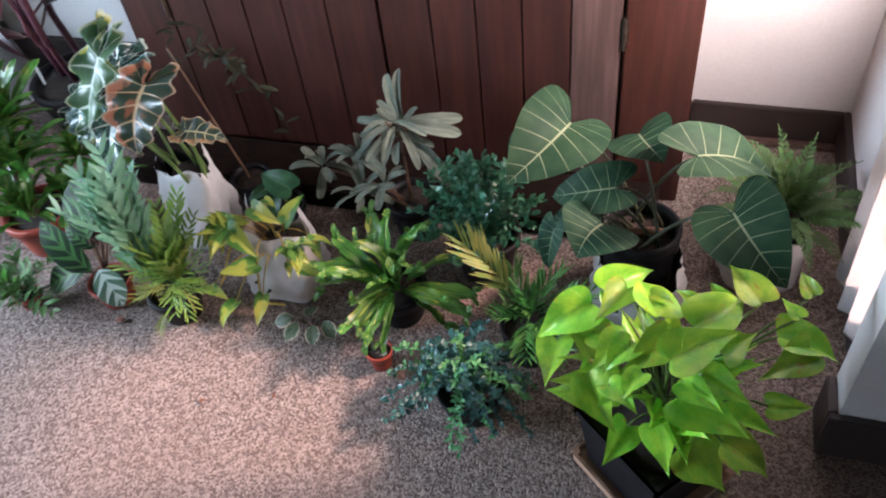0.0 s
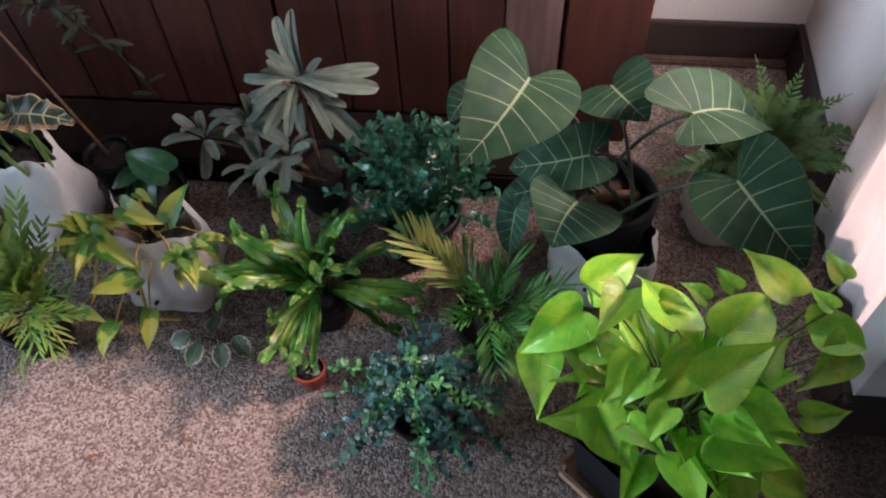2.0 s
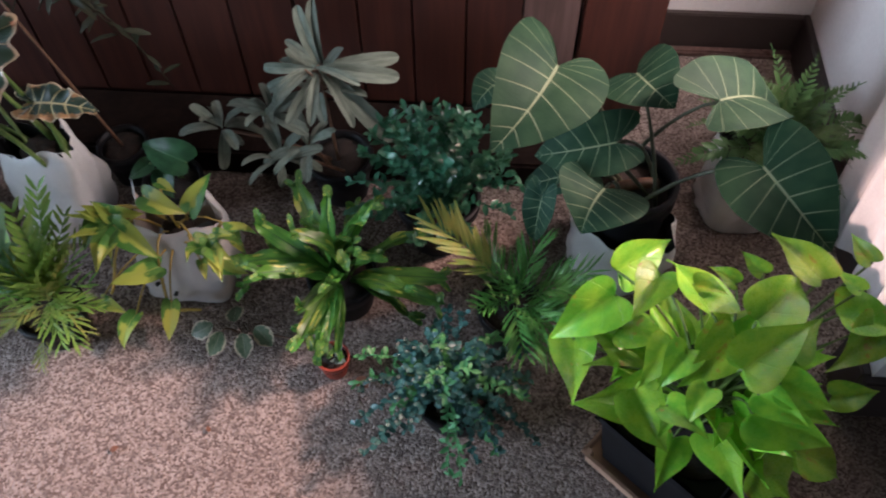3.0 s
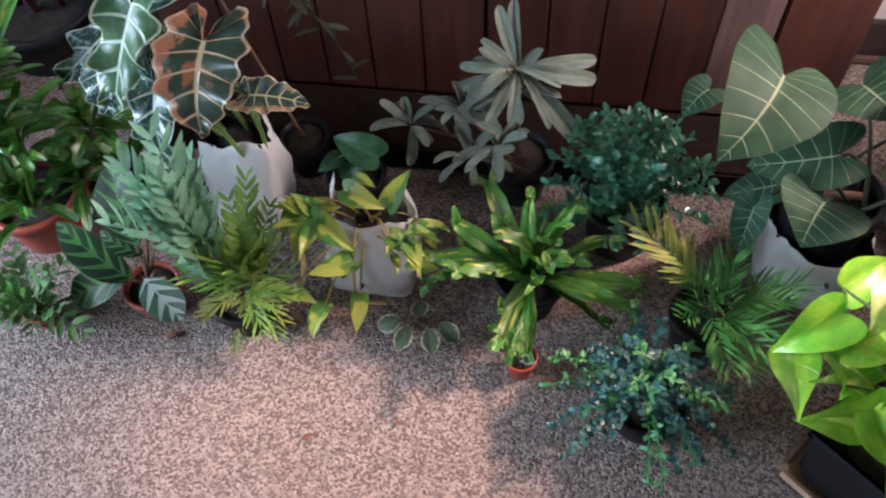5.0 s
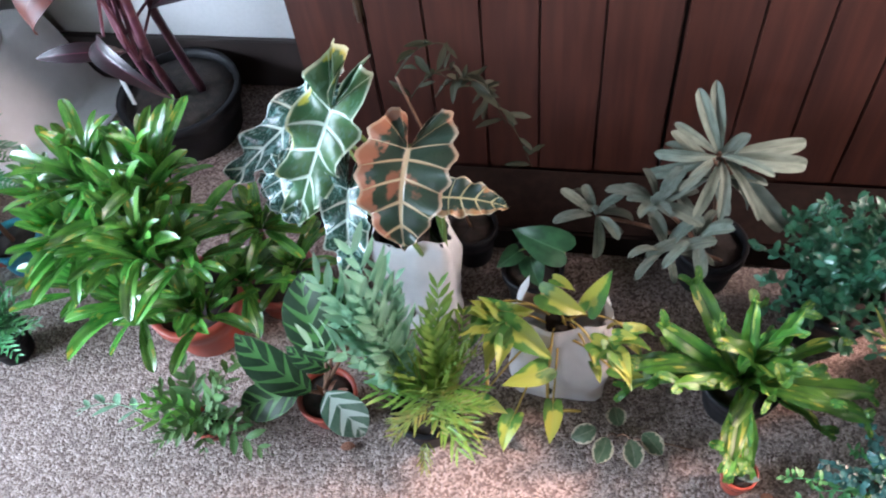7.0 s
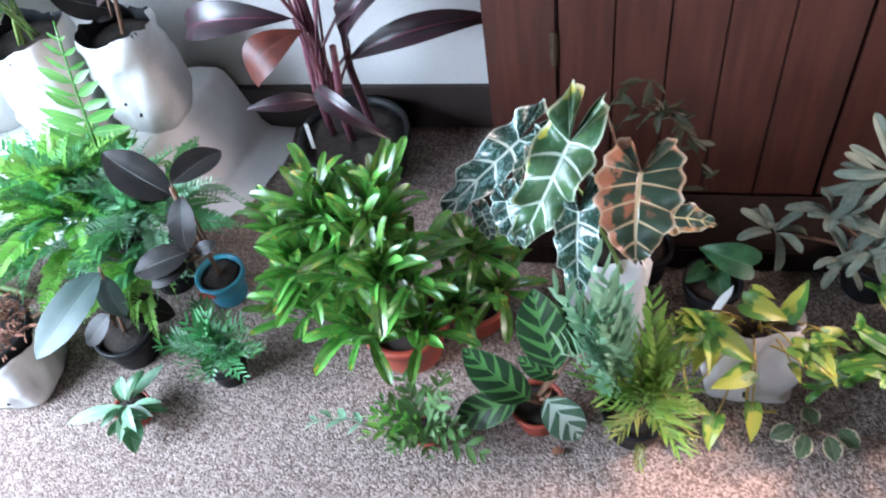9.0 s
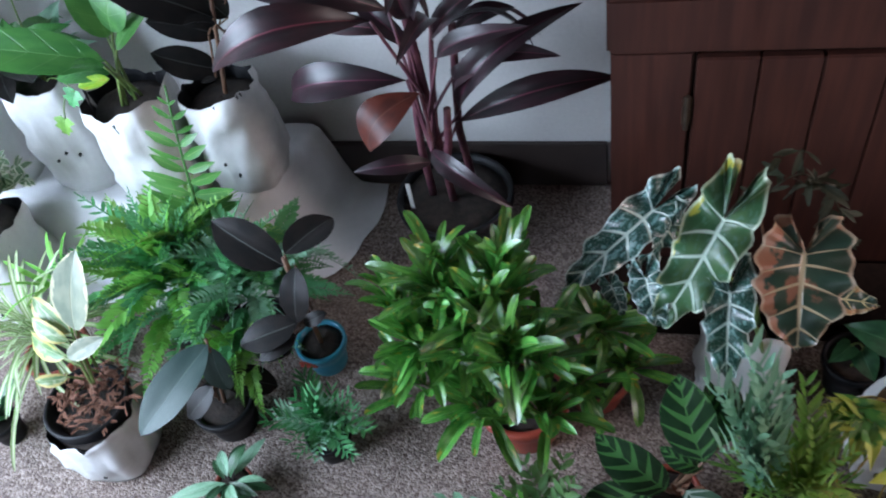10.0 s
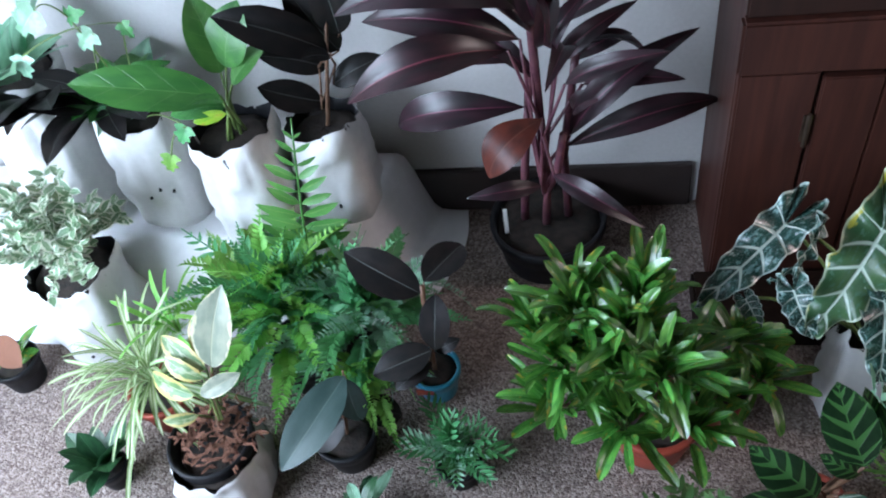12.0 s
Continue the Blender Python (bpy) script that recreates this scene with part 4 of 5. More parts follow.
def plant_sage():
    t = thing("potted_grey_plant", (-0.07, 1.25, 0), "grey felted long-leaved plant in a black pot", "potted plant")
    pot(t, -0.07, 1.26, 0.045, 0.08, BLACK_POT)
    rows = [
        (-0.084, 1.290, 0.217, -0.115, 1.340, 0.274),
        (-0.080, 1.300, 0.210, -0.095, 1.350, 0.279),
        (-0.082, 1.280, 0.226, 0.017, 1.312, 0.220),
        (-0.085, 1.270, 0.235, 0.019, 1.290, 0.205),
        (-0.088, 1.280, 0.223, -0.159, 1.290, 0.212),
        (-0.085, 1.300, 0.206, -0.136, 1.330, 0.224),
        (-0.090, 1.270, 0.229, -0.130, 1.230, 0.212),
        (-0.084, 1.270, 0.225, -0.085, 1.200, 0.201),
        (-0.081, 1.270, 0.230, -0.035, 1.220, 0.180),
        (-0.081, 1.270, 0.235, -0.025, 1.250, 0.227),
        (-0.086, 1.290, 0.212, -0.163, 1.300, 0.163),
        (-0.086, 1.270, 0.225, -0.114, 1.200, 0.204),
        (-0.072, 1.290, 0.208, 0.012, 1.260, 0.115),
        (-0.096, 1.260, 0.240, -0.124, 1.230, 0.238),
    ]
    placed_leaves(t, rows, STRAP, SAGE_LEAF, 0.20, (0, -0.6, 0.8), (-0.08, 1.285, 0.2), STEM_BROWN, 0.002, 0.0, 0.5)
    stems(t, [arc((-0.07, 1.25, 0.08), (-0.085, 1.285, 0.225), 0.0), arc((-0.08, 1.25, 0.08), (-0.222, 1.25, 0.13), 0.01), arc((-0.08, 1.24, 0.08), (-0.15, 1.25, 0.16), 0.01),
              arc((-0.06, 1.23, 0.08), (-0.10, 1.20, 0.14), 0.0)], STEM_BROWN, 0.003, 0.002)
    for c, n, size, seed in (((-0.222, 1.25, 0.135), 11, (0.035, 0.055), 1), ((-0.15, 1.25, 0.165), 11, (0.035, 0.06), 2), ((-0.135, 1.205, 0.13), 9, (0.04, 0.06), 3),
                             ((-0.10, 1.22, 0.14), 8, (0.04, 0.06), 6), ((-0.085, 1.275, 0.19), 10, (0.05, 0.08), 9)):
        scattered_leaves(t, n, c, STRAP, SAGE_LEAF, size, 0.30, (-35, 60), seed=seed, droop=0.2)


def plant_zz():
    t = thing("potted_small_leaved_shrub", (0.075, 1.19, 0), "dark glossy small-leaved shrub in a black pot", "potted plant")
    pot(t, 0.075, 1.19, 0.055, 0.09, BLACK_POT)
    rng = random.Random(11)
    runs = []
    for i in range(50):
        d = aim(i * 137.5, rng.uniform(10, 80))
        e = Vector((0.07, 1.175, 0.09)) + Vector((d.x * 0.12, d.y * 0.10, d.z * 0.155))
        runs.append(arc((0.075 + d.x * 0.01, 1.19 + d.y * 0.01, 0.07), e, 0.018, 6))
    clumped_leaves(t, runs, "lance", ZZ_LEAF, (0.011, 0.019), 0.5, 0.009, 4, 2)


def plant_crested():
    t = thing("potted_crested_fern", (-0.04, 1.06, 0), "crested bird's-nest fern with ruffled yellow-green fronds", "potted fern")
    pot(t, -0.04, 1.07, 0.045, 0.07, BLACK_POT)
    rng = random.Random(23)
    for i in range(36):
        low = i % 2
        d = aim(i * 137.5 if low == 0 else 150 + (i * 41) % 250, rng.uniform(-5, 30) if low else rng.uniform(30, 78))
        size = rng.uniform(0.085, 0.135)
        p = Vector((-0.04, 1.065, 0.068)) + Vector((d.x, d.y, 0)) * 0.012
        q = p + d * size - Vector((0, 0, 0.18 * size * (1 - d.z)))
        q.z = max(q.z, 0.012)
        piece("frond", CRESTED[i % 3], CREST, t, leaf_at(p, q, size * rng.uniform(0.13, 0.19), (-d.x * 0.5, -d.y * 0.5, 1), rng.uniform(-25, 25)))
        for k in range(2):
            e = (d + Vector((rng.uniform(-0.9, 0.9), rng.uniform(-0.9, 0.9), rng.uniform(-0.6, 0.4)))).normalized()
            r0 = p.lerp(q, 0.9)
            piece("crest", CRESTED[k], CREST, t, leaf_at(r0, r0 + e * rng.uniform(0.016, 0.030), rng.uniform(0.006, 0.012), (0, -0.3, 1)))


def plant_small_palm():
    t = thing("potted_palm", (0.18, 1.03, 0), "small green palm with narrow leaflets in a black pot", "potted palm")
    pot(t, 0.18, 1.035, 0.042, 0.07, BLACK_POT)
    kinds = [frond_mesh(8, 0.66, 0.10, c, "lance", 34, seed=s, taper=False, up=0.15) for c, s in ((0.2, 1), (0.4, 2))]
    fronds(t, 16, (0.18, 1.03, 0.09), kinds, PALM, (0.05, 0.08), (20, 80), seed=31, radius=0.02, droop=0.2)
    fronds(t, 3, (0.155, 1.04, 0.13), kinds, PALM_TIP, (0.075, 0.095), (35, 50), (140, 170), seed=35, droop=0.0)
    fronds(t, 6, (0.185, 1.02, 0.09), kinds, PALM, (0.05, 0.075), (-10, 35), (220, 350), seed=33, droop=0.25)
    fronds(t, 3, (0.20, 1.02, 0.12), kinds, PALM, (0.05, 0.07), (20, 50), (-20, 40), seed=34, droop=0.1)


def plant_ivy():
    t = thing("potted_trailing_fern", (0.11, 0.92, 0), "blue-green trailing small-leaved fern in a black bowl", "potted plant")
    pot(t, 0.115, 0.925, 0.05, 0.055, BLACK_POT, taper=0.85)
    rng = random.Random(8)
    runs, far = [], []
    for i in range(64):
        d = aim(i * 137.5 + rng.uniform(-15, 15), rng.uniform(0, 70))
        reach = rng.uniform(0.06, 0.15)
        c = Vector((0.105, 0.925, 0.055))
        e = c + Vector((d.x * reach, d.y * reach * 0.85, d.z * 0.06 - 0.02 * (1 - d.z)))
        e.z = max(0.012, e.z)
        (runs if i % 3 else far).append(arc(c, e, 0.03, 7))
    clumped_leaves(t, runs, "oval", BLUE_LEAF, (0.006, 0.012), 0.7, 0.007, 5, 2)
    clumped_leaves(t, far, "lance", FERN_DARK, (0.008, 0.014), 0.45, 0.007, 6, 2)
    stems(t, [arc((0.075, 0.93, 0.07), (0.06, 0.875, 0.045), 0.02, 9)], STEM_BROWN, 0.002, 0.0018, "runner")
    scattered_leaves(t, 6, (0.075, 0.925, 0.085), OVAL, PALM_TIP, (0.012, 0.02), 0.6, (10, 70), seed=3)


def plant_tiny_red():
    t = thing("tiny_potted_plant", (-0.045, 0.965, 0), "tiny grey seedling in a small terracotta-red pot", "potted plant")
    pot(t, -0.042, 0.966, 0.020, 0.038, TERRACOTTA)
    scattered_leaves(t, 7, (-0.042, 0.966, 0.034), OVAL, SAGE_LEAF, (0.012, 0.022), 0.5, (10, 60), seed=2)
    d = thing("dry_leaf", (-0.004, 0.945, 0.002), "curled orange-brown fallen leaf on the carpet", "leaf", "dry leaves on the carpet")
    piece("blade", OVAL[1], DRY, d, leaf_at((-0.012, 0.955, 0.004), (0.004, 0.938, 0.01), 0.016, (0.2, -0.3, 1)))


def plant_tiny_hoya():
    t = thing("tiny_variegated_plant", (-0.18, 1.0, 0), "tiny trailing plant with cream-edged leaves on the carpet", "plant")
    for x, y, az in ((-0.192, 0.995, 250), (-0.165, 0.995, 285), (-0.205, 1.005, 200), (-0.150, 1.005, 320), (-0.178, 1.01, 100)):
        b = Vector((x, y, 0.03))
        e = b + aim(az, -22) * 0.034
        piece("leaf", OVAL[0], HOYA_EDGE, t, leaf_at(b, e, 0.026, (0, -0.5, 1)))
    stems(t, [arc((-0.18, 1.01, 0.0), (-0.192, 0.995, 0.03), 0.01), arc((-0.178, 1.01, 0.001), (-0.165, 0.995, 0.03), 0.01), arc((-0.16, 1.0, 0.02), (-0.09, 0.995, 0.015), 0.006)], STEM_BROWN, 0.0015, 0.001)


def plant_bag_pothos():
    t = thing("bagged_pothos", (-0.255, 1.105, 0), "yellow-marbled trailing pothos in a white plastic bag", "potted plant")
    grow_bag(t, -0.256, 1.107, 0.061, 0.122, 0, 5, ((35, 0.055, 24), (150, 0.075, 22)), ((262, 0.03), (235, 0.035)), 0.88, square=0.8, lining_mat=BAG_TAN, pinch=0.62)
    rows = [
        (-0.227, 1.096, 0.150, -0.201, 1.136, 0.180),
        (-0.281, 1.102, 0.170, -0.227, 1.089, 0.155),
        (-0.269, 1.124, 0.170, -0.242, 1.109, 0.170),
        (-0.320, 1.076, 0.140, -0.262, 1.050, 0.110),
        (-0.350, 1.097, 0.130, -0.361, 1.055, 0.110),
        (-0.266, 1.045, 0.100, -0.320, 1.015, 0.100),
        (-0.219, 1.067, 0.130, -0.173, 1.054, 0.110),
        (-0.178, 1.095, 0.120, -0.159, 1.070, 0.100),
        (-0.195, 1.052, 0.100, -0.155, 1.048, 0.090),
        (-0.216, 1.057, 0.100, -0.206, 1.034, 0.090),
        (-0.304, 1.008, 0.040, -0.314, 0.966, 0.020),
        (-0.259, 1.023, 0.050, -0.260, 0.982, 0.020),
        (-0.345, 1.015, 0.060, -0.312, 1.003, 0.050),
        (-0.330, 1.093, 0.140, -0.287, 1.097, 0.140),
    ]
    placed_leaves(t, rows, HEART, HOYA, 0.55, (0, -0.5, 1), (-0.26, 1.11, 0.085), STEM_YELLOW, 0.0018, 0.03)
    scattered_leaves(t, 12, (-0.315, 1.085, 0.135), NEON_LEAF, HOYA, (0.035, 0.055), 0.55, (-25, 40), (150, 290), seed=21, radius=0.03, droop=0.4)
    scattered_leaves(t, 7, (-0.205, 1.075, 0.135), NEON_LEAF, HOYA, (0.035, 0.05), 0.55, (-25, 40), (240, 380), seed=22, radius=0.03, droop=0.4)
    stems(t, [arc((-0.27, 1.06, 0.11), (-0.265, 1.02, 0.03), 0.01, 9), arc((-0.265, 1.02, 0.03), (-0.225, 1.025, 0.03), 0.002, 6), arc((-0.20, 1.10, 0.11), (-0.175, 1.09, 0.11), 0.02, 8),
              arc((-0.31, 1.10, 0.12), (-0.345, 1.07, 0.06), 0.01, 8), arc((-0.345, 1.07, 0.06), (-0.34, 1.03, 0.05), -0.005, 6)], STEM_YELLOW, 0.0026, 0.002, "vine")


def plant_dark():
    t = thing("potted_dark_philodendron", (-0.30, 1.21, 0), "dark green heart-leaved plant in a black pot", "potted plant")
    pot(t, -0.30, 1.21, 0.04, 0.07, BLACK_POT)
    rows = [
        (-0.258, 1.190, 0.131, -0.327, 1.220, 0.131),
        (-0.302, 1.200, 0.101, -0.285, 1.170, 0.076),
        (-0.317, 1.200, 0.112, -0.344, 1.180, 0.100),
    ]
    placed_leaves(t, rows, HEART, DARK_GREEN, 0.75, (0, -0.6, 1), (-0.30, 1.21, 0.06), STEM, 0.002, 0.02)


def plant_alocasia():
    t = thing("bagged_alocasia", (-0.42, 1.18, 0), "alocasia with silver-veined, browning arrow leaves in a white bag", "potted plant")
    grow_bag(t, -0.450, 1.185, 0.056, 0.165, 0, 12, ((40, 0.04, 24), (200, 0.02, 30)), ((270, 0.05),), 0.92, square=0.6, pinch=0.5)
    a = [
        (-0.502, 1.166, 0.389, -0.565, 1.130, 0.236),
        (-0.420, 1.142, 0.363, -0.421, 1.070, 0.284),
        (-0.397, 1.160, 0.264, -0.321, 1.155, 0.260),
        (-0.490, 1.128, 0.309, -0.485, 1.077, 0.208),
    ]
    b = [
        (-0.573, 1.270, 0.289, -0.687, 1.200, 0.202),
        (-0.581, 1.160, 0.289, -0.557, 1.120, 0.244),
        (-0.623, 1.200, 0.221, -0.605, 1.170, 0.193),
        (-0.553, 1.220, 0.319, -0.603, 1.190, 0.268),
    ]
    mats = (ALOC_YELLOW, ALOC_BURNT, ALOC_BURNT, ALOC, ALOC, ALOC, ALOC, ALOC)
    wide = (0.44, 0.95, 0.62, 0.50, 0.40, 0.66, 0.66, 0.36)
    norms = ((-0.3, -1, 0.5), (0.1, -1, 0.6), (0.1, -0.5, 1), (0, -1, 0.5), (-0.3, -0.8, 0.9), (0, -1, 0.6), (0, -1, 0.5), (0.9, -0.3, 0.6))
    runs = []
    for i, row in enumerate(a + b):
        p, q = Vector(row[:3]), Vector(row[3:])
        piece("leaf", ARROW[i % 2], mats[i], t, leaf_at(p, q, (q - p).length * wide[i], norms[i]), "browned crisp-edged leaf" if mats[i] == ALOC_BURNT else "")
        runs.append(arc((-0.425 + 0.02 * math.sin(i), 1.185 + 0.02 * math.cos(i), 0.1), p + Vector((0, 0.004, 0)), 0.03))
    stems(t, runs, STEM, 0.0035, 0.002)


def plant_dried_vine():
    t = thing("dried_vine_plant", (-0.40, 1.28, 0), "spindly half-dried plant with thin arching stems in a black pot", "potted plant")
    pot(t, -0.39, 1.27, 0.035, 0.07, BLACK_POT)
    runs = [arc((-0.39, 1.27, 0.06), (-0.46, 1.27, 0.34), 0.0, 9), arc((-0.45, 1.27, 0.30), (-0.36, 1.31, 0.27), 0.05, 9), arc((-0.40, 1.28, 0.31), (-0.31, 1.325, 0.13), 0.06, 9),
            arc((-0.42, 1.28, 0.30), (-0.34, 1.30, 0.24), 0.05, 9), arc((-0.46, 1.27, 0.34), (-0.40, 1.29, 0.37), 0.02, 7)]
    clumped_leaves(t, runs[1:], "lance", WITHERED, (0.020, 0.042), 0.26, 0.012, 3, 1, "spray")
    stems(t, runs[:1], STEM_BROWN, 0.0025, 0.0015)


def plant_silver_palm():
    t = thing("potted_parlour_palm", (-0.41, 1.0, 0), "bushy parlour palm with silvery and yellow-green leaflets in a black pot", "potted palm")
    pot(t, -0.41, 1.0, 0.042, 0.06, BLACK_POT)
    tall = [frond_mesh(12, 0.24, 0.25, c, "lance", 46, seed=s, taper=False, up=0.1) for c, s in ((0.15, 4), (0.3, 5))]
    kinds = [frond_mesh(6, 0.62, 0.12, c, "lance", 36, seed=s, taper=False, up=0.15) for c, s in ((0.2, 6), (0.35, 7))]
    fronds(t, 10, (-0.44, 1.01, 0.07), tall, PALM_SILVER, (0.17, 0.26), (68, 87), (60, 230), seed=41, droop=0.0)
    fronds(t, 7, (-0.39, 1.0, 0.08), tall, PALM_LIGHT, (0.10, 0.15), (55, 82), (-60, 110), seed=45, droop=0.05, alt=PALM_TIP, chance=0.12)
    fronds(t, 18, (-0.40, 1.0, 0.08), kinds, PALM_LIGHT, (0.06, 0.095), (15, 70), (-90, 250), seed=42, droop=0.15, alt=PALM_TIP, chance=0.12)
    fronds(t, 14, (-0.40, 0.99, 0.085), kinds, PALM_LIGHT, (0.04, 0.06), (0, 50), (190, 370), seed=43, droop=0.25, alt=PALM_TIP, chance=0.15)
    fronds(t, 2, (-0.405, 0.965, 0.05), kinds, PALM_TIP, (0.028, 0.036), (-30, -20), (260, 280), seed=44, droop=0.0)


def plant_calathea():
    t = thing("potted_calathea", (-0.535, 1.0, 0), "striped calathea in a terracotta-red pot", "potted plant")
    pot(t, -0.54, 1.005, 0.036, 0.05, TERRACOTTA)
    rows = [
        (-0.511, 0.988, 0.172, -0.542, 1.059, 0.244),
        (-0.548, 0.990, 0.085, -0.635, 1.022, 0.156),
        (-0.490, 1.010, 0.172, -0.484, 1.070, 0.224),
        (-0.526, 0.985, 0.100, -0.480, 0.955, 0.051),
        (-0.563, 0.990, 0.082, -0.651, 0.980, 0.031),
        (-0.510, 0.990, 0.152, -0.560, 1.000, 0.179),
        (-0.501, 1.010, 0.184, -0.509, 1.060, 0.233),
    ]
    wide = (0.62, 0.52, 0.5, 0.75, 0.5, 0.5, 0.5)
    norms = ((0, -1, 0.4), (-0.2, -0.8, 0.8), (0.5, -0.6, 0.4), (0.1, -0.7, 0.8), (0, -0.7, 1), (0, -0.8, 0.6), (0.4, -0.6, 0.3))
    runs = []
    for i, row in enumerate(rows):
        p, q = Vector(row[:3]), Vector(row[3:])
        piece("leaf", OVAL[i % 3], CALATHEA_PALE if i == 3 else CALATHEA, t, leaf_at(p, q, (q - p).length * wide[i], norms[i]), "pale silver leaf" if i == 3 else "")
        runs.append(arc((-0.54 + 0.008 * math.sin(i * 2), 1.005, 0.045), p, 0.005))
    stems(t, runs, STEM_BROWN, 0.003, 0.002)
    scattered_leaves(t, 4, (-0.53, 0.99, 0.07), OVAL, DRY, (0.02, 0.035), 0.3, (20, 60), seed=5, name="dry_leaf")


def plant_low_fern():
    t = thing("low_potted_fern", (-0.69, 0.96, 0), "low trailing green fern in a tiny terracotta pot", "potted fern")
    pot(t, -0.69, 0.962, 0.022, 0.03, TERRACOTTA)
    kinds = [frond_mesh(5, 0.34, 0.40, c, "lance", 55, seed=s) for c, s in ((0.2, 7), (0.35, 8))]
    fronds(t, 22, (-0.69, 0.965, 0.03), kinds, FERN_WARM, (0.06, 0.10), (5, 70), seed=51, radius=0.02, droop=0.25, alt=PALM_SILVER, chance=0.25)
    fronds(t, 1, (-0.76, 0.955, 0.04), kinds, PALM_SILVER, (0.10, 0.105), (2, 5), (178, 182), seed=53, droop=0.1)
    fronds(t, 3, (-0.69, 0.96, 0.03), kinds, FERN, (0.08, 0.10), (15, 45), (180, 230), seed=54, droop=0.15)


def plant_bush():
    t = thing("potted_bushy_plant", (-0.755, 1.11, 0), "dense bush of long glossy green leaves in a terracotta-red pot", "potted plant")
    pot(t, -0.740, 1.110, 0.062, 0.085, TERRACOTTA)
    rng = random.Random(14)
    crowns = [((-0.775, 1.14, 0.22), 24), ((-0.86, 1.12, 0.18), 20), ((-0.71, 1.10, 0.19), 16), ((-0.89, 1.15, 0.21), 14), ((-0.80, 1.10, 0.20), 16), ((-0.78, 1.06, 0.13), 20), ((-0.70, 1.06, 0.12), 14), ((-0.87, 1.10, 0.11), 14),
              ((-0.82, 1.16, 0.20), 14), ((-0.74, 1.08, 0.22), 14), ((-0.84, 1.17, 0.245), 14), ((-0.76, 1.18, 0.245), 12)]
    runs = []
    for i, (c, n) in enumerate(crowns):
        scattered_leaves(t, int(n * 2.1), c, STRAP, MID_GREEN, (0.05, 0.10), 0.2, (8 if i > 4 else 5, 85), seed=100 + i, radius=0.03, droop=0.06)
        runs.append(arc((-0.745, 1.115, 0.05), c, 0.02))
    stems(t, runs, STEM_BROWN, 0.004, 0.003)
    s = thing("potted_bushy_plant", (-0.645, 1.17, 0), "smaller dark bush of long green leaves in a dull red pot", "potted plant")
    pot(s, -0.645, 1.17, 0.05, 0.06, TERRACOTTA)
    for i, (c, n) in enumerate([((-0.635, 1.16, 0.18), 20), ((-0.60, 1.14, 0.12), 16), ((-0.66, 1.12, 0.11), 14)]):
        scattered_leaves(s, int(n * 1.6), c, STRAP, MID_GREEN, (0.045, 0.08), 0.22, (-8, 80), seed=130 + i, radius=0.012, droop=0.15)
    stems(s, [arc((-0.645, 1.17, 0.04), c, 0.01) for c in ((-0.635, 1.16, 0.18), (-0.60, 1.14, 0.12), (-0.66, 1.12, 0.11))], STEM_BROWN, 0.004, 0.003)


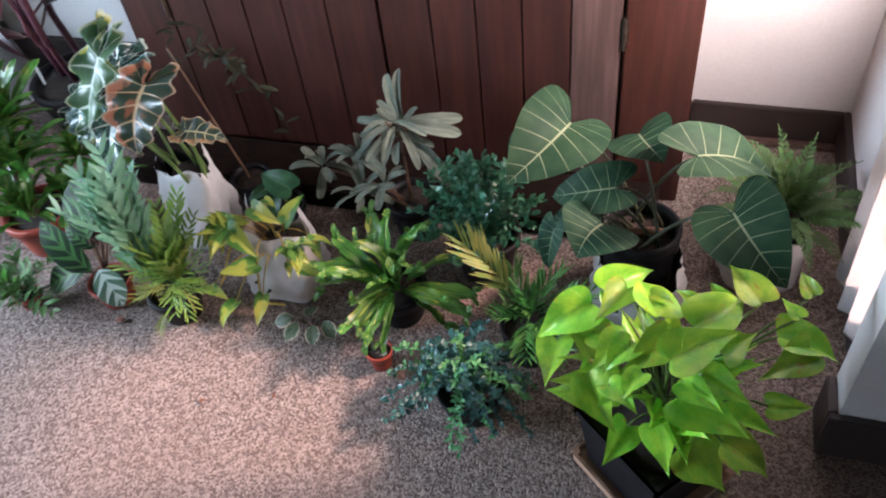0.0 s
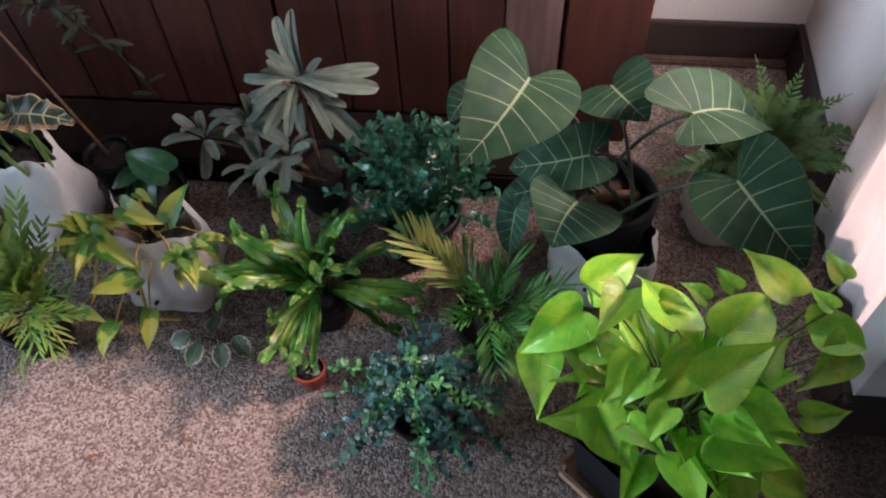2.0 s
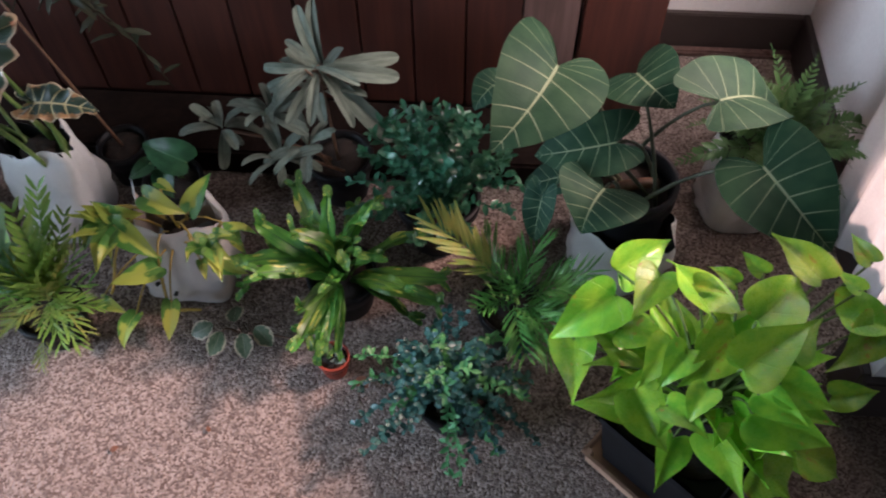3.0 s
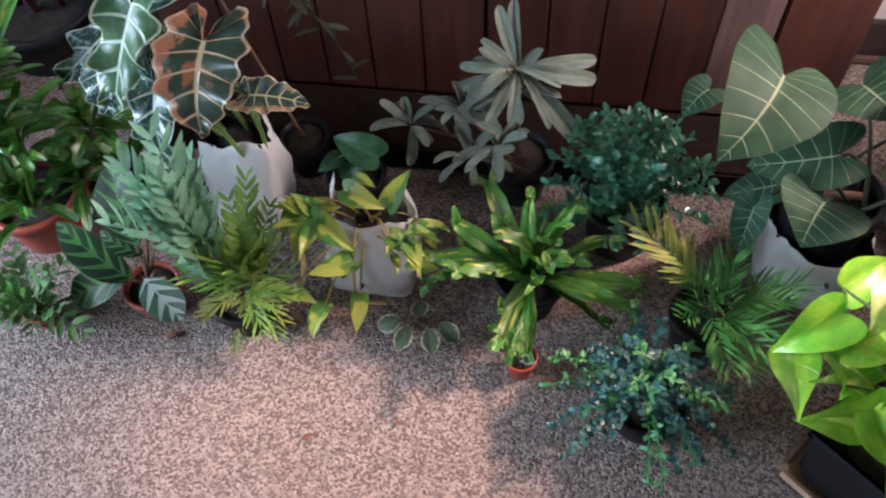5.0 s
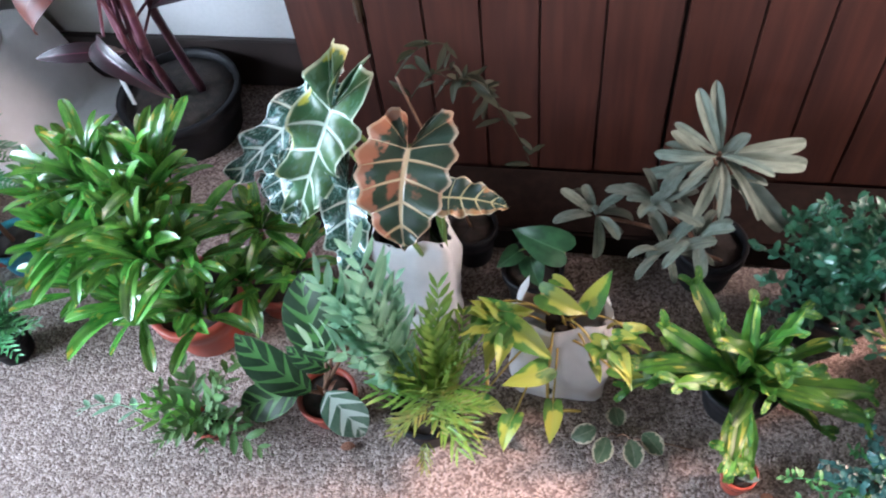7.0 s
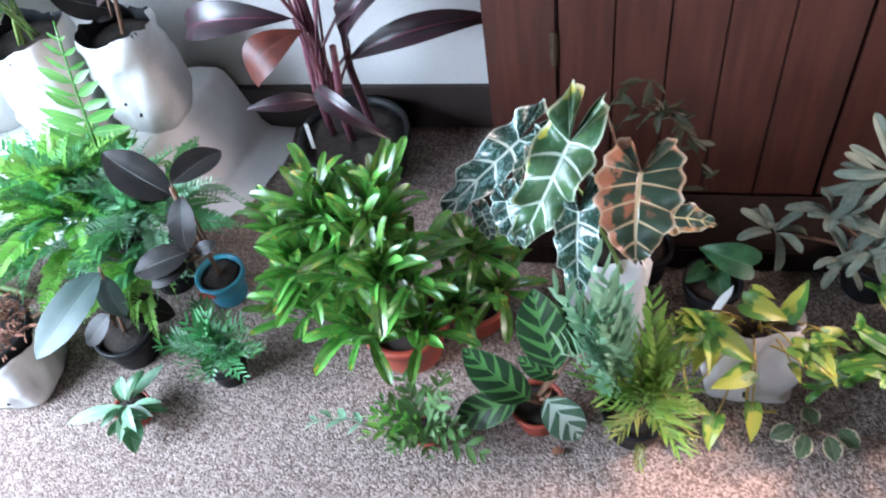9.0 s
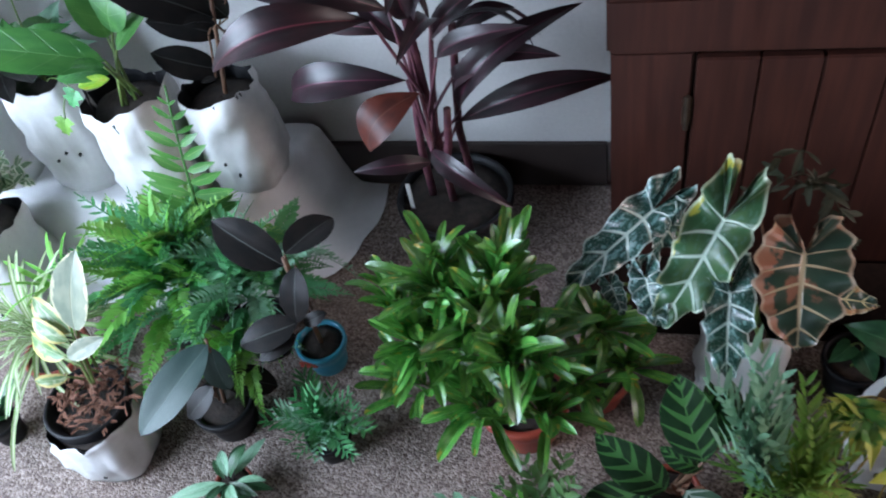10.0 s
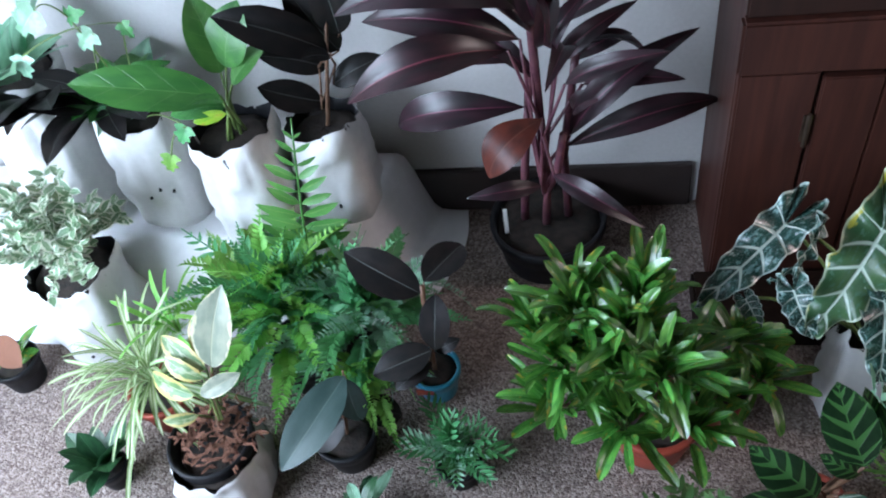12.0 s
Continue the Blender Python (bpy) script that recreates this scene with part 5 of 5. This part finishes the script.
def plant_cordyline():
    t = thing("potted_cordyline", (-0.895, 1.487, 0), "maroon-leaved cordyline in a large black pot", "potted plant")
    pot(t, -0.895, 1.487, 0.100, 0.090, BLACK_POT, rim=False, taper=0.82)
    a = [
        (-0.913, 1.430, 0.374, -1.118, 1.480, 0.309),
        (-0.888, 1.400, 0.376, -0.967, 1.360, 0.304),
        (-0.896, 1.420, 0.226, -1.008, 1.372, 0.250),
        (-0.874, 1.360, 0.305, -0.749, 1.270, 0.286),
        (-0.860, 1.460, 0.270, -0.626, 1.530, 0.294),
        (-0.851, 1.460, 0.292, -0.671, 1.500, 0.443),
        (-0.832, 1.450, 0.394, -0.695, 1.420, 0.417),
        (-0.924, 1.380, 0.506, -1.135, 1.330, 0.471),
        (-0.912, 1.420, 0.494, -1.118, 1.420, 0.535),
        (-0.903, 1.440, 0.523, -1.140, 1.380, 0.571),
        (-0.855, 1.400, 0.433, -0.723, 1.360, 0.506),
        (-0.896, 1.460, 0.400, -0.995, 1.500, 0.483),
        (-0.871, 1.450, 0.425, -0.759, 1.460, 0.517),
        (-0.861, 1.420, 0.473, -0.810, 1.400, 0.588),
    ]
    b = [
        (-0.898, 1.440, 0.489, -1.001, 1.420, 0.607),
        (-0.890, 1.440, 0.505, -0.917, 1.440, 0.626),
        (-0.853, 1.440, 0.503, -0.730, 1.420, 0.585),
        (-0.867, 1.440, 0.521, -0.836, 1.440, 0.626),
        (-0.910, 1.460, 0.430, -1.038, 1.500, 0.409),
        (-0.848, 1.470, 0.418, -0.762, 1.500, 0.439),
        (-0.883, 1.420, 0.484, -0.874, 1.360, 0.631),
        (-0.841, 1.460, 0.335, -0.772, 1.420, 0.413),
    ]
    for k, rows in enumerate((a, b)):
        for i, row in enumerate(rows):
            p, q = Vector(row[:3]), Vector(row[3:])
            dry = k == 0 and i in (1,)
            piece("leaf", DROOP[i % 4], CORDYLINE_DRY if dry else CORDYLINE, t, leaf_at(p, q, max(0.030, (q - p).length * (0.55 if dry else 0.27 if k == 0 and i in (0, 7, 8, 9) else 0.19)), (0.1 * (-1) ** i, -0.7, 0.8)),
                  "dried orange-brown leaf" if dry else "")
    scattered_leaves(t, 12, (-0.90, 1.43, 0.54), DROOP, CORDYLINE, (0.15, 0.24), 0.17, (5, 75), seed=44, radius=0.02, droop=0.4)
    scattered_leaves(t, 4, (-0.86, 1.44, 0.45), DROOP, CORDYLINE, (0.12, 0.19), 0.17, (0, 60), seed=45, radius=0.02, droop=0.6)
    scattered_leaves(t, 8, (-0.83, 1.44, 0.54), DROOP, CORDYLINE, (0.13, 0.20), 0.18, (0, 70), (-70, 80), seed=46, radius=0.03, droop=0.5)
    canes = [((-0.898, 1.483, 0.07), (-0.89, 1.45, 0.19), (-0.90, 1.43, 0.62)), ((-0.86, 1.50, 0.07), (-0.862, 1.47, 0.25), (-0.84, 1.45, 0.45)), ((-0.89, 1.45, 0.19), (-0.872, 1.43, 0.25), (-0.86, 1.42, 0.33)),
             ((-0.935, 1.495, 0.07), (-0.925, 1.46, 0.22), (-0.905, 1.44, 0.42))]
    for p, m, q in canes:
        stems(t, [arc(p, m, 0.0, 4) + arc(m, q, 0.0, 5)[1:]], STEM_PURPLE, 0.0075, 0.006, "cane")
    runs = [arc((-0.895, 1.43, 0.2 + 0.05 * (i % 4)), Vector(r[:3]), 0.0) for i, r in enumerate(a)]
    stems(t, runs, STEM_PURPLE, 0.003, 0.0022)
    piece("tag", box_mesh("tag", (-0.968, 1.46, 0.06), (-0.961, 1.462, 0.135)), TAG, t, None, "white plastic plant tag")


def plant_rubbers():
    t = thing("potted_rubber_plant", (-1.06, 1.19, 0), "nearly black rubber plant in a small blue pot", "potted plant")
    pot(t, -1.065, 1.195, 0.038, 0.06, BLUE_POT)
    piece("band", box_mesh("band", (-1.09, 1.154, 0.043), (-1.062, 1.158, 0.055), 0.001), TERRACOTTA, t, None, "red painted band")
    rows = [
        (-1.049, 1.170, 0.274, -1.154, 1.210, 0.316),
        (-1.041, 1.170, 0.298, -0.999, 1.250, 0.283),
        (-1.026, 1.160, 0.286, -1.033, 1.120, 0.214),
        (-1.040, 1.130, 0.200, -1.123, 1.100, 0.181),
        (-1.039, 1.140, 0.185, -1.003, 1.150, 0.199),
        (-1.044, 1.120, 0.187, -1.088, 1.080, 0.177),
    ]
    placed_leaves(t, rows, OVAL, RUBBER, 0.56, (0, -0.6, 0.9), (-1.055, 1.185, 0.14), STEM_BROWN, 0.002, 0.0)
    stems(t, [arc((-1.065, 1.195, 0.05), (-1.045, 1.17, 0.29), 0.0)], STEM_BROWN, 0.004, 0.003, "trunk")
    s = thing("potted_rubber_plant", (-1.19, 1.07, 0), "young rubber plant with one large grey-green leaf in a black pot", "potted plant")
    pot(s, -1.185, 1.075, 0.045, 0.065, BLACK_POT)
    rows = [
        (-1.152, 1.080, 0.211, -1.231, 0.966, 0.154),
        (-1.155, 1.085, 0.196, -1.144, 1.060, 0.127),
        (-1.161, 1.070, 0.147, -1.100, 1.100, 0.076),
        (-1.168, 1.060, 0.133, -1.213, 1.030, 0.089),
    ]
    placed_leaves(s, rows, OVAL, (RUBBER_GREY, RUBBER_GREY, RUBBER, RUBBER), 0.52, (-0.1, -0.6, 0.9), (-1.175, 1.07, 0.10), STEM_BROWN, 0.002, 0.0)
    stems(s, [arc((-1.185, 1.075, 0.05), (-1.155, 1.085, 0.215), 0.0)], STEM_BROWN, 0.003, 0.002, "trunk")


def plant_little_palm():
    t = thing("little_potted_palm", (-1.015, 1.045, 0), "little bushy palm in a black pot", "potted palm")
    pot(t, -1.015, 1.045, 0.032, 0.05, BLACK_POT)
    kinds = [frond_mesh(8, 0.36, 0.22, c, "lance", 48, seed=s, taper=False) for c, s in ((0.25, 1), (0.4, 2))]
    fronds(t, 34, (-1.015, 1.045, 0.05), kinds, FERN_DARK, (0.05, 0.10), (25, 88), seed=61, radius=0.015, droop=0.3, alt=PALM_SILVER, chance=0.4)


def plant_pale_seedling():
    t = thing("small_potted_plant", (-1.14, 0.955, 0), "small pale-leaved plant in a dull red pot", "potted plant")
    pot(t, -1.14, 0.965, 0.026, 0.035, TERRACOTTA)
    scattered_leaves(t, 6, (-1.14, 0.96, 0.045), LANCE, PALM_SILVER, (0.05, 0.095), 0.30, (5, 60), seed=71, radius=0.012, droop=0.3)
    scattered_leaves(t, 8, (-1.145, 0.96, 0.042), LANCE, DARK_GREEN, (0.04, 0.08), 0.32, (-5, 45), seed=73, radius=0.012, droop=0.3)
    scattered_leaves(t, 6, (-1.14, 0.95, 0.035), OVAL, DARK_GREEN, (0.035, 0.055), 0.5, (-10, 40), (220, 350), seed=72, droop=0.2)


def plant_big_fern():
    t = thing("potted_fern", (-1.27, 1.22, 0), "bright green feathery fern spilling over its black pot", "potted fern")
    pot(t, -1.27, 1.22, 0.06, 0.09, BLACK_POT)
    kinds = [frond_mesh(20, 0.16, 0.40, c, seed=s, up=0.1) for c, s in ((0.3, 1), (0.6, 2))]
    fronds(t, 120, (-1.29, 1.24, 0.15), kinds, FERN, (0.08, 0.165), (12, 80), seed=81, radius=0.09, droop=0.25, alt=FERN_DARK, chance=0.45)
    s = thing("potted_fern", (-1.15, 1.2, 0), "deep green fern beside the brighter one", "potted fern")
    pot(s, -1.17, 1.22, 0.045, 0.07, BLACK_POT)
    fronds(s, 70, (-1.16, 1.23, 0.14), kinds, FERN_DARK, (0.08, 0.17), (0, 75), seed=82, radius=0.04, droop=0.2, alt=PALM_SILVER, chance=0.4)
    fronds(s, 26, (-1.16, 1.16, 0.12), kinds, FERN, (0.06, 0.12), (0, 55), (180, 350), seed=84, radius=0.05, droop=0.2, alt=PALM_SILVER, chance=0.25)
    u = thing("sword_fern", (-1.29, 1.33, 0), "single tall sword-fern frond rising from a black pot", "fern")
    pot(u, -1.30, 1.325, 0.035, 0.06, BLACK_POT)
    tall = frond_mesh(15, 0.20, 0.30, 0.05, "lance", 84, seed=3)
    piece("frond", tall, PALM, u, leaf_at((-1.285, 1.325, 0.06), (-1.225, 1.34, 0.44), 0.36, (0.1, -1, 0.3)))
    piece("frond", tall, FERN_DARK, u, leaf_at((-1.30, 1.32, 0.06), (-1.44, 1.30, 0.27), 0.22, (0, -1, 0.6)))


def plant_tineke():
    t = thing("bagged_variegated_rubber_plant", (-1.36, 1.03, 0), "cream-variegated rubber plant in a white bag topped with coir", "potted plant")
    grow_bag(t, -1.36, 1.02, 0.068, 0.105, 0, 17, ((200, 0.012, 40), (40, 0.012, 40)), ((285, 0.03), (300, 0.05)), 0.9)
    bm = bmesh.new()
    lathe(bm, -1.365, 1.03, [(0.062, 0.10), (0.064, 0.118), (0.061, 0.122), (0.057, 0.118), (0.05, 0.10)])
    piece("pot", finish("pot", bm), BLACK_POT, t, None, "black inner pot rim")
    rng = random.Random(3)
    for i in range(190):
        a, r = rng.uniform(0, 6.28), 0.056 * math.sqrt(rng.random())
        b = Vector((-1.355 + r * math.cos(a), 1.04 + r * math.sin(a), 0.113 + rng.uniform(0.0, 0.035) * (1 - r / 0.07)))
        piece("chip", STRAP[i % 3], COIR, t, leaf_at(b, b + aim(rng.uniform(0, 360), rng.uniform(-20, 40)) * rng.uniform(0.012, 0.026), rng.uniform(0.0028, 0.006), (rng.uniform(-0.6, 0.6), -0.4, 1)))
    rows = [
        (-1.320, 1.060, 0.258, -1.278, 1.105, 0.375),
        (-1.330, 1.060, 0.251, -1.401, 1.100, 0.272),
        (-1.333, 1.050, 0.246, -1.389, 1.070, 0.266),
        (-1.344, 1.040, 0.219, -1.284, 1.060, 0.245),
        (-1.362, 1.050, 0.203, -1.442, 1.090, 0.196),
        (-1.358, 1.030, 0.184, -1.407, 1.020, 0.184),
        (-1.328, 1.070, 0.256, -1.355, 1.120, 0.290),
    ]
    placed_leaves(t, rows, OVAL, (CREAM_PALE, CREAM, CREAM, CREAM_PALE, CREAM, CREAM, CREAM), 0.44, (0, -0.9, 0.6), (-1.345, 1.05, 0.16), STEM, 0.002, 0.0)
    stems(t, [arc((-1.355, 1.04, 0.11), (-1.32, 1.065, 0.27), 0.0)], STEM_BROWN, 0.004, 0.003, "trunk")


def plant_spider():
    t = thing("potted_spider_plant", (-1.53, 1.15, 0), "spider plant with arching striped blades in a terracotta-red pot", "potted plant")
    pot(t, -1.50, 1.14, 0.05, 0.075, TERRACOTTA)
    scattered_leaves(t, 110, (-1.50, 1.14, 0.10), BLADE, SPIDER, (0.10, 0.19), 0.045, (-15, 65), seed=91, radius=0.012, droop=0.3)
    scattered_leaves(t, 16, (-1.46, 1.20, 0.14), BLADE, FERN, (0.08, 0.13), 0.06, (20, 70), seed=92, radius=0.012, droop=0.2)


def plant_left_smalls():
    t = thing("small_potted_plant", (-1.555, 1.02, 0), "small dark green plant with thick upright leaves in a black pot", "potted plant")
    pot(t, -1.555, 1.02, 0.027, 0.045, BLACK_POT)
    scattered_leaves(t, 14, (-1.56, 1.02, 0.04), OVAL, DARK_GREEN, (0.05, 0.085), 0.5, (15, 75), seed=95, radius=0.01, droop=0.05)
    s = thing("small_potted_plant", (-1.80, 1.2, 0), "small plant with one brown leaf in a black pot", "potted plant")
    pot(s, -1.80, 1.20, 0.04, 0.06, BLACK_POT)
    scattered_leaves(s, 10, (-1.80, 1.20, 0.05), OVAL, MID_GREEN, (0.04, 0.07), 0.5, (0, 60), seed=96)
    piece("leaf", OVAL[0], DRY, s, leaf_at((-1.80, 1.20, 0.12), (-1.74, 1.16, 0.10), 0.05, (0, -0.6, 1)), "brown leaf")
    v = thing("bagged_variegated_ficus", (-1.66, 1.29, 0), "cream-variegated small-leaved fig in a white bag", "potted plant")
    grow_bag(v, -1.66, 1.29, 0.075, 0.20, 0, 23, ((210, 0.015, 40),), ((270, 0.05),), 0.93)
    rng = random.Random(12)
    runs = []
    for i in range(40):
        d = aim(i * 137.5, rng.uniform(-5, 80))
        runs.append(arc((-1.655, 1.29, 0.19), Vector((-1.645, 1.285, 0.25)) + Vector((d.x * 0.11, d.y * 0.10, d.z * 0.13)), 0.02, 6))
    clumped_leaves(v, runs, "oval", FICUS_VAR, (0.016, 0.028), 0.6, 0.012, 7, 2)


def plant_ledge_row():
    """The bags that stand on the covered ledge."""
    t = thing("bagged_rubber_plant", (-1.235, 1.475, 0.145), "dark rubber plant in a creased white bag on the plastic sheet", "potted plant", "bagged plants on the ledge")
    grow_bag(t, -1.235, 1.475, 0.064, 0.185, 0.15, 31, ((330, 0.012, 40), (190, 0.01, 40)), ((280, 0.05), (265, 0.075)), 0.86)
    rows = [
        (-1.237, 1.500, 0.347, -1.320, 1.470, 0.402),
        (-1.197, 1.480, 0.453, -1.334, 1.440, 0.546),
        (-1.214, 1.500, 0.410, -1.302, 1.470, 0.458),
        (-1.187, 1.500, 0.439, -1.241, 1.500, 0.555),
        (-1.180, 1.500, 0.468, -1.186, 1.500, 0.576),
        (-1.211, 1.500, 0.378, -1.127, 1.520, 0.411),
        (-1.229, 1.470, 0.354, -1.243, 1.450, 0.360),
        (-1.192, 1.470, 0.450, -1.227, 1.440, 0.469),
    ]
    placed_leaves(t, rows, OVAL, RUBBER, 0.5, (0, -0.6, 0.8), (-1.21, 1.49, 0.42), STEM_BROWN, 0.002, 0.0)
    stems(t, [arc((-1.235, 1.48, 0.30), (-1.19, 1.49, 0.5), 0.0)], STEM_BROWN, 0.004, 0.003, "trunk")
    s = thing("bagged_broad_leaved_plant", (-1.36, 1.42, 0.145), "broad-leaved green plant in a white bag on the plastic sheet", "potted plant", "bagged plants on the ledge")
    grow_bag(s, -1.365, 1.43, 0.068, 0.21, 0.15, 37, ((200, 0.02, 35), (330, 0.01, 40)), ((285, 0.05), (262, 0.03)), 0.9)
    rows = [
        (-1.344, 1.400, 0.442, -1.537, 1.360, 0.504),
        (-1.332, 1.380, 0.447, -1.361, 1.350, 0.468),
        (-1.343, 1.400, 0.422, -1.422, 1.380, 0.426),
        (-1.331, 1.420, 0.446, -1.274, 1.450, 0.489),
        (-1.352, 1.440, 0.453, -1.365, 1.460, 0.571),
        (-1.340, 1.440, 0.462, -1.296, 1.460, 0.557),
    ]
    placed_leaves(s, rows, OVAL, BROAD, 0.58, (0.1, -0.5, 1), (-1.36, 1.43, 0.34), STEM, 0.003, 0.01)
    piece("leaf", OVAL[0], NEON, s, leaf_at((-1.335, 1.38, 0.425), (-1.385, 1.37, 0.42), 0.022, (0, -0.6, 1)), "young lime leaf")
    u = thing("bagged_plant", (-1.54, 1.47, 0.145), "leafy green plant in a white bag on the plastic sheet", "potted plant", "bagged plants on the ledge")
    grow_bag(u, -1.54, 1.48, 0.072, 0.22, 0.15, 41, ((220, 0.015, 40),), ((285, 0.1), (268, 0.085), (300, 0.09)), 0.93)
    scattered_leaves(u, 16, (-1.54, 1.48, 0.37), HEART, PALM_SILVER, (0.06, 0.11), 0.6, (10, 70), seed=97, radius=0.03)
    scattered_leaves(u, 16, (-1.55, 1.46, 0.40), HEART, BROAD, (0.06, 0.11), 0.62, (-10, 60), seed=197, radius=0.04, droop=0.2)
    scattered_leaves(u, 8, (-1.56, 1.44, 0.42), OVAL, RUBBER, (0.08, 0.12), 0.5, (0, 50), (180, 360), seed=198, radius=0.04, droop=0.2)
    v = thing("climbing_vine", (-1.50, 1.42, 0.15), "pale lobed-leaved vine trailing over the white bags", "plant")
    rows = [
        (-1.466, 1.440, 0.546, -1.455, 1.440, 0.513),
        (-1.502, 1.420, 0.544, -1.540, 1.420, 0.513),
        (-1.534, 1.410, 0.424, -1.541, 1.410, 0.380),
        (-1.450, 1.380, 0.351, -1.466, 1.380, 0.308),
        (-1.408, 1.385, 0.400, -1.433, 1.385, 0.361),
        (-1.571, 1.420, 0.585, -1.620, 1.420, 0.538),
        (-1.542, 1.440, 0.561, -1.501, 1.440, 0.571),
        (-1.612, 1.400, 0.527, -1.621, 1.400, 0.479),
    ]
    for i, row in enumerate(rows):
        p, q = Vector(row[:3]), Vector(row[3:])
        piece("leaf", LOBED[i % 2], FERN if i == 3 else PALM_SILVER if i % 2 else FERN_DARK, v, leaf_at(p, p.lerp(q, 0.8), (q - p).length * 0.62, (0.1, -1, 0.5)))
        nxt = Vector(rows[(i + 1) % len(rows)][:3])
        stems(v, [arc(p, nxt if i % 2 else Vector((-1.52, 1.46, 0.36)), 0.015)], STEM, 0.0014, 0.001)
    w = thing("bagged_plant", (-1.72, 1.47, 0.145), "broad silvery-leaved plant in a tall white bag on the plastic sheet", "potted plant", "bagged plants on the ledge")
    grow_bag(w, -1.72, 1.48, 0.075, 0.30, 0.15, 43, ((250, 0.015, 40),), ((285, 0.1),), 0.95)
    scattered_leaves(w, 14, (-1.70, 1.47, 0.45), OVAL, PALM_SILVER, (0.08, 0.14), 0.5, (5, 70), seed=98, radius=0.03)
    scattered_leaves(w, 8, (-1.66, 1.45, 0.43), OVAL, RUBBER, (0.09, 0.14), 0.5, (-10, 30), (200, 340), seed=99, radius=0.03)


def debris():
    for x, y, s, az in ((-0.301, 0.837, 0.012, 30), (-0.185, 0.87, 0.008, 120), (-0.52, 0.955, 0.02, 10)):
        d = thing("dry_leaf", (x, y, 0), "small dry brown leaf scrap lying on the carpet", "leaf", "dry leaves on the carpet")
        piece("blade", OVAL[2], DRY, d, leaf_at((x, y, 0.003), Vector((x, y, 0.005)) + aim(az, 0) * s, s * 0.6, (0.1, 0, 1)))


for build in (plant_neon_pothos, plant_gloriosum, plant_corner_fern, plant_sage, plant_zz, plant_crested, plant_small_palm, plant_ivy, plant_tiny_red, plant_tiny_hoya,
              plant_bag_pothos, plant_dark, plant_alocasia, plant_dried_vine, plant_silver_palm, plant_calathea, plant_low_fern, plant_bush, plant_cordyline, plant_rubbers,
              plant_little_palm, plant_pale_seedling, plant_big_fern, plant_tineke, plant_spider, plant_left_smalls, plant_ledge_row, debris):
    build()
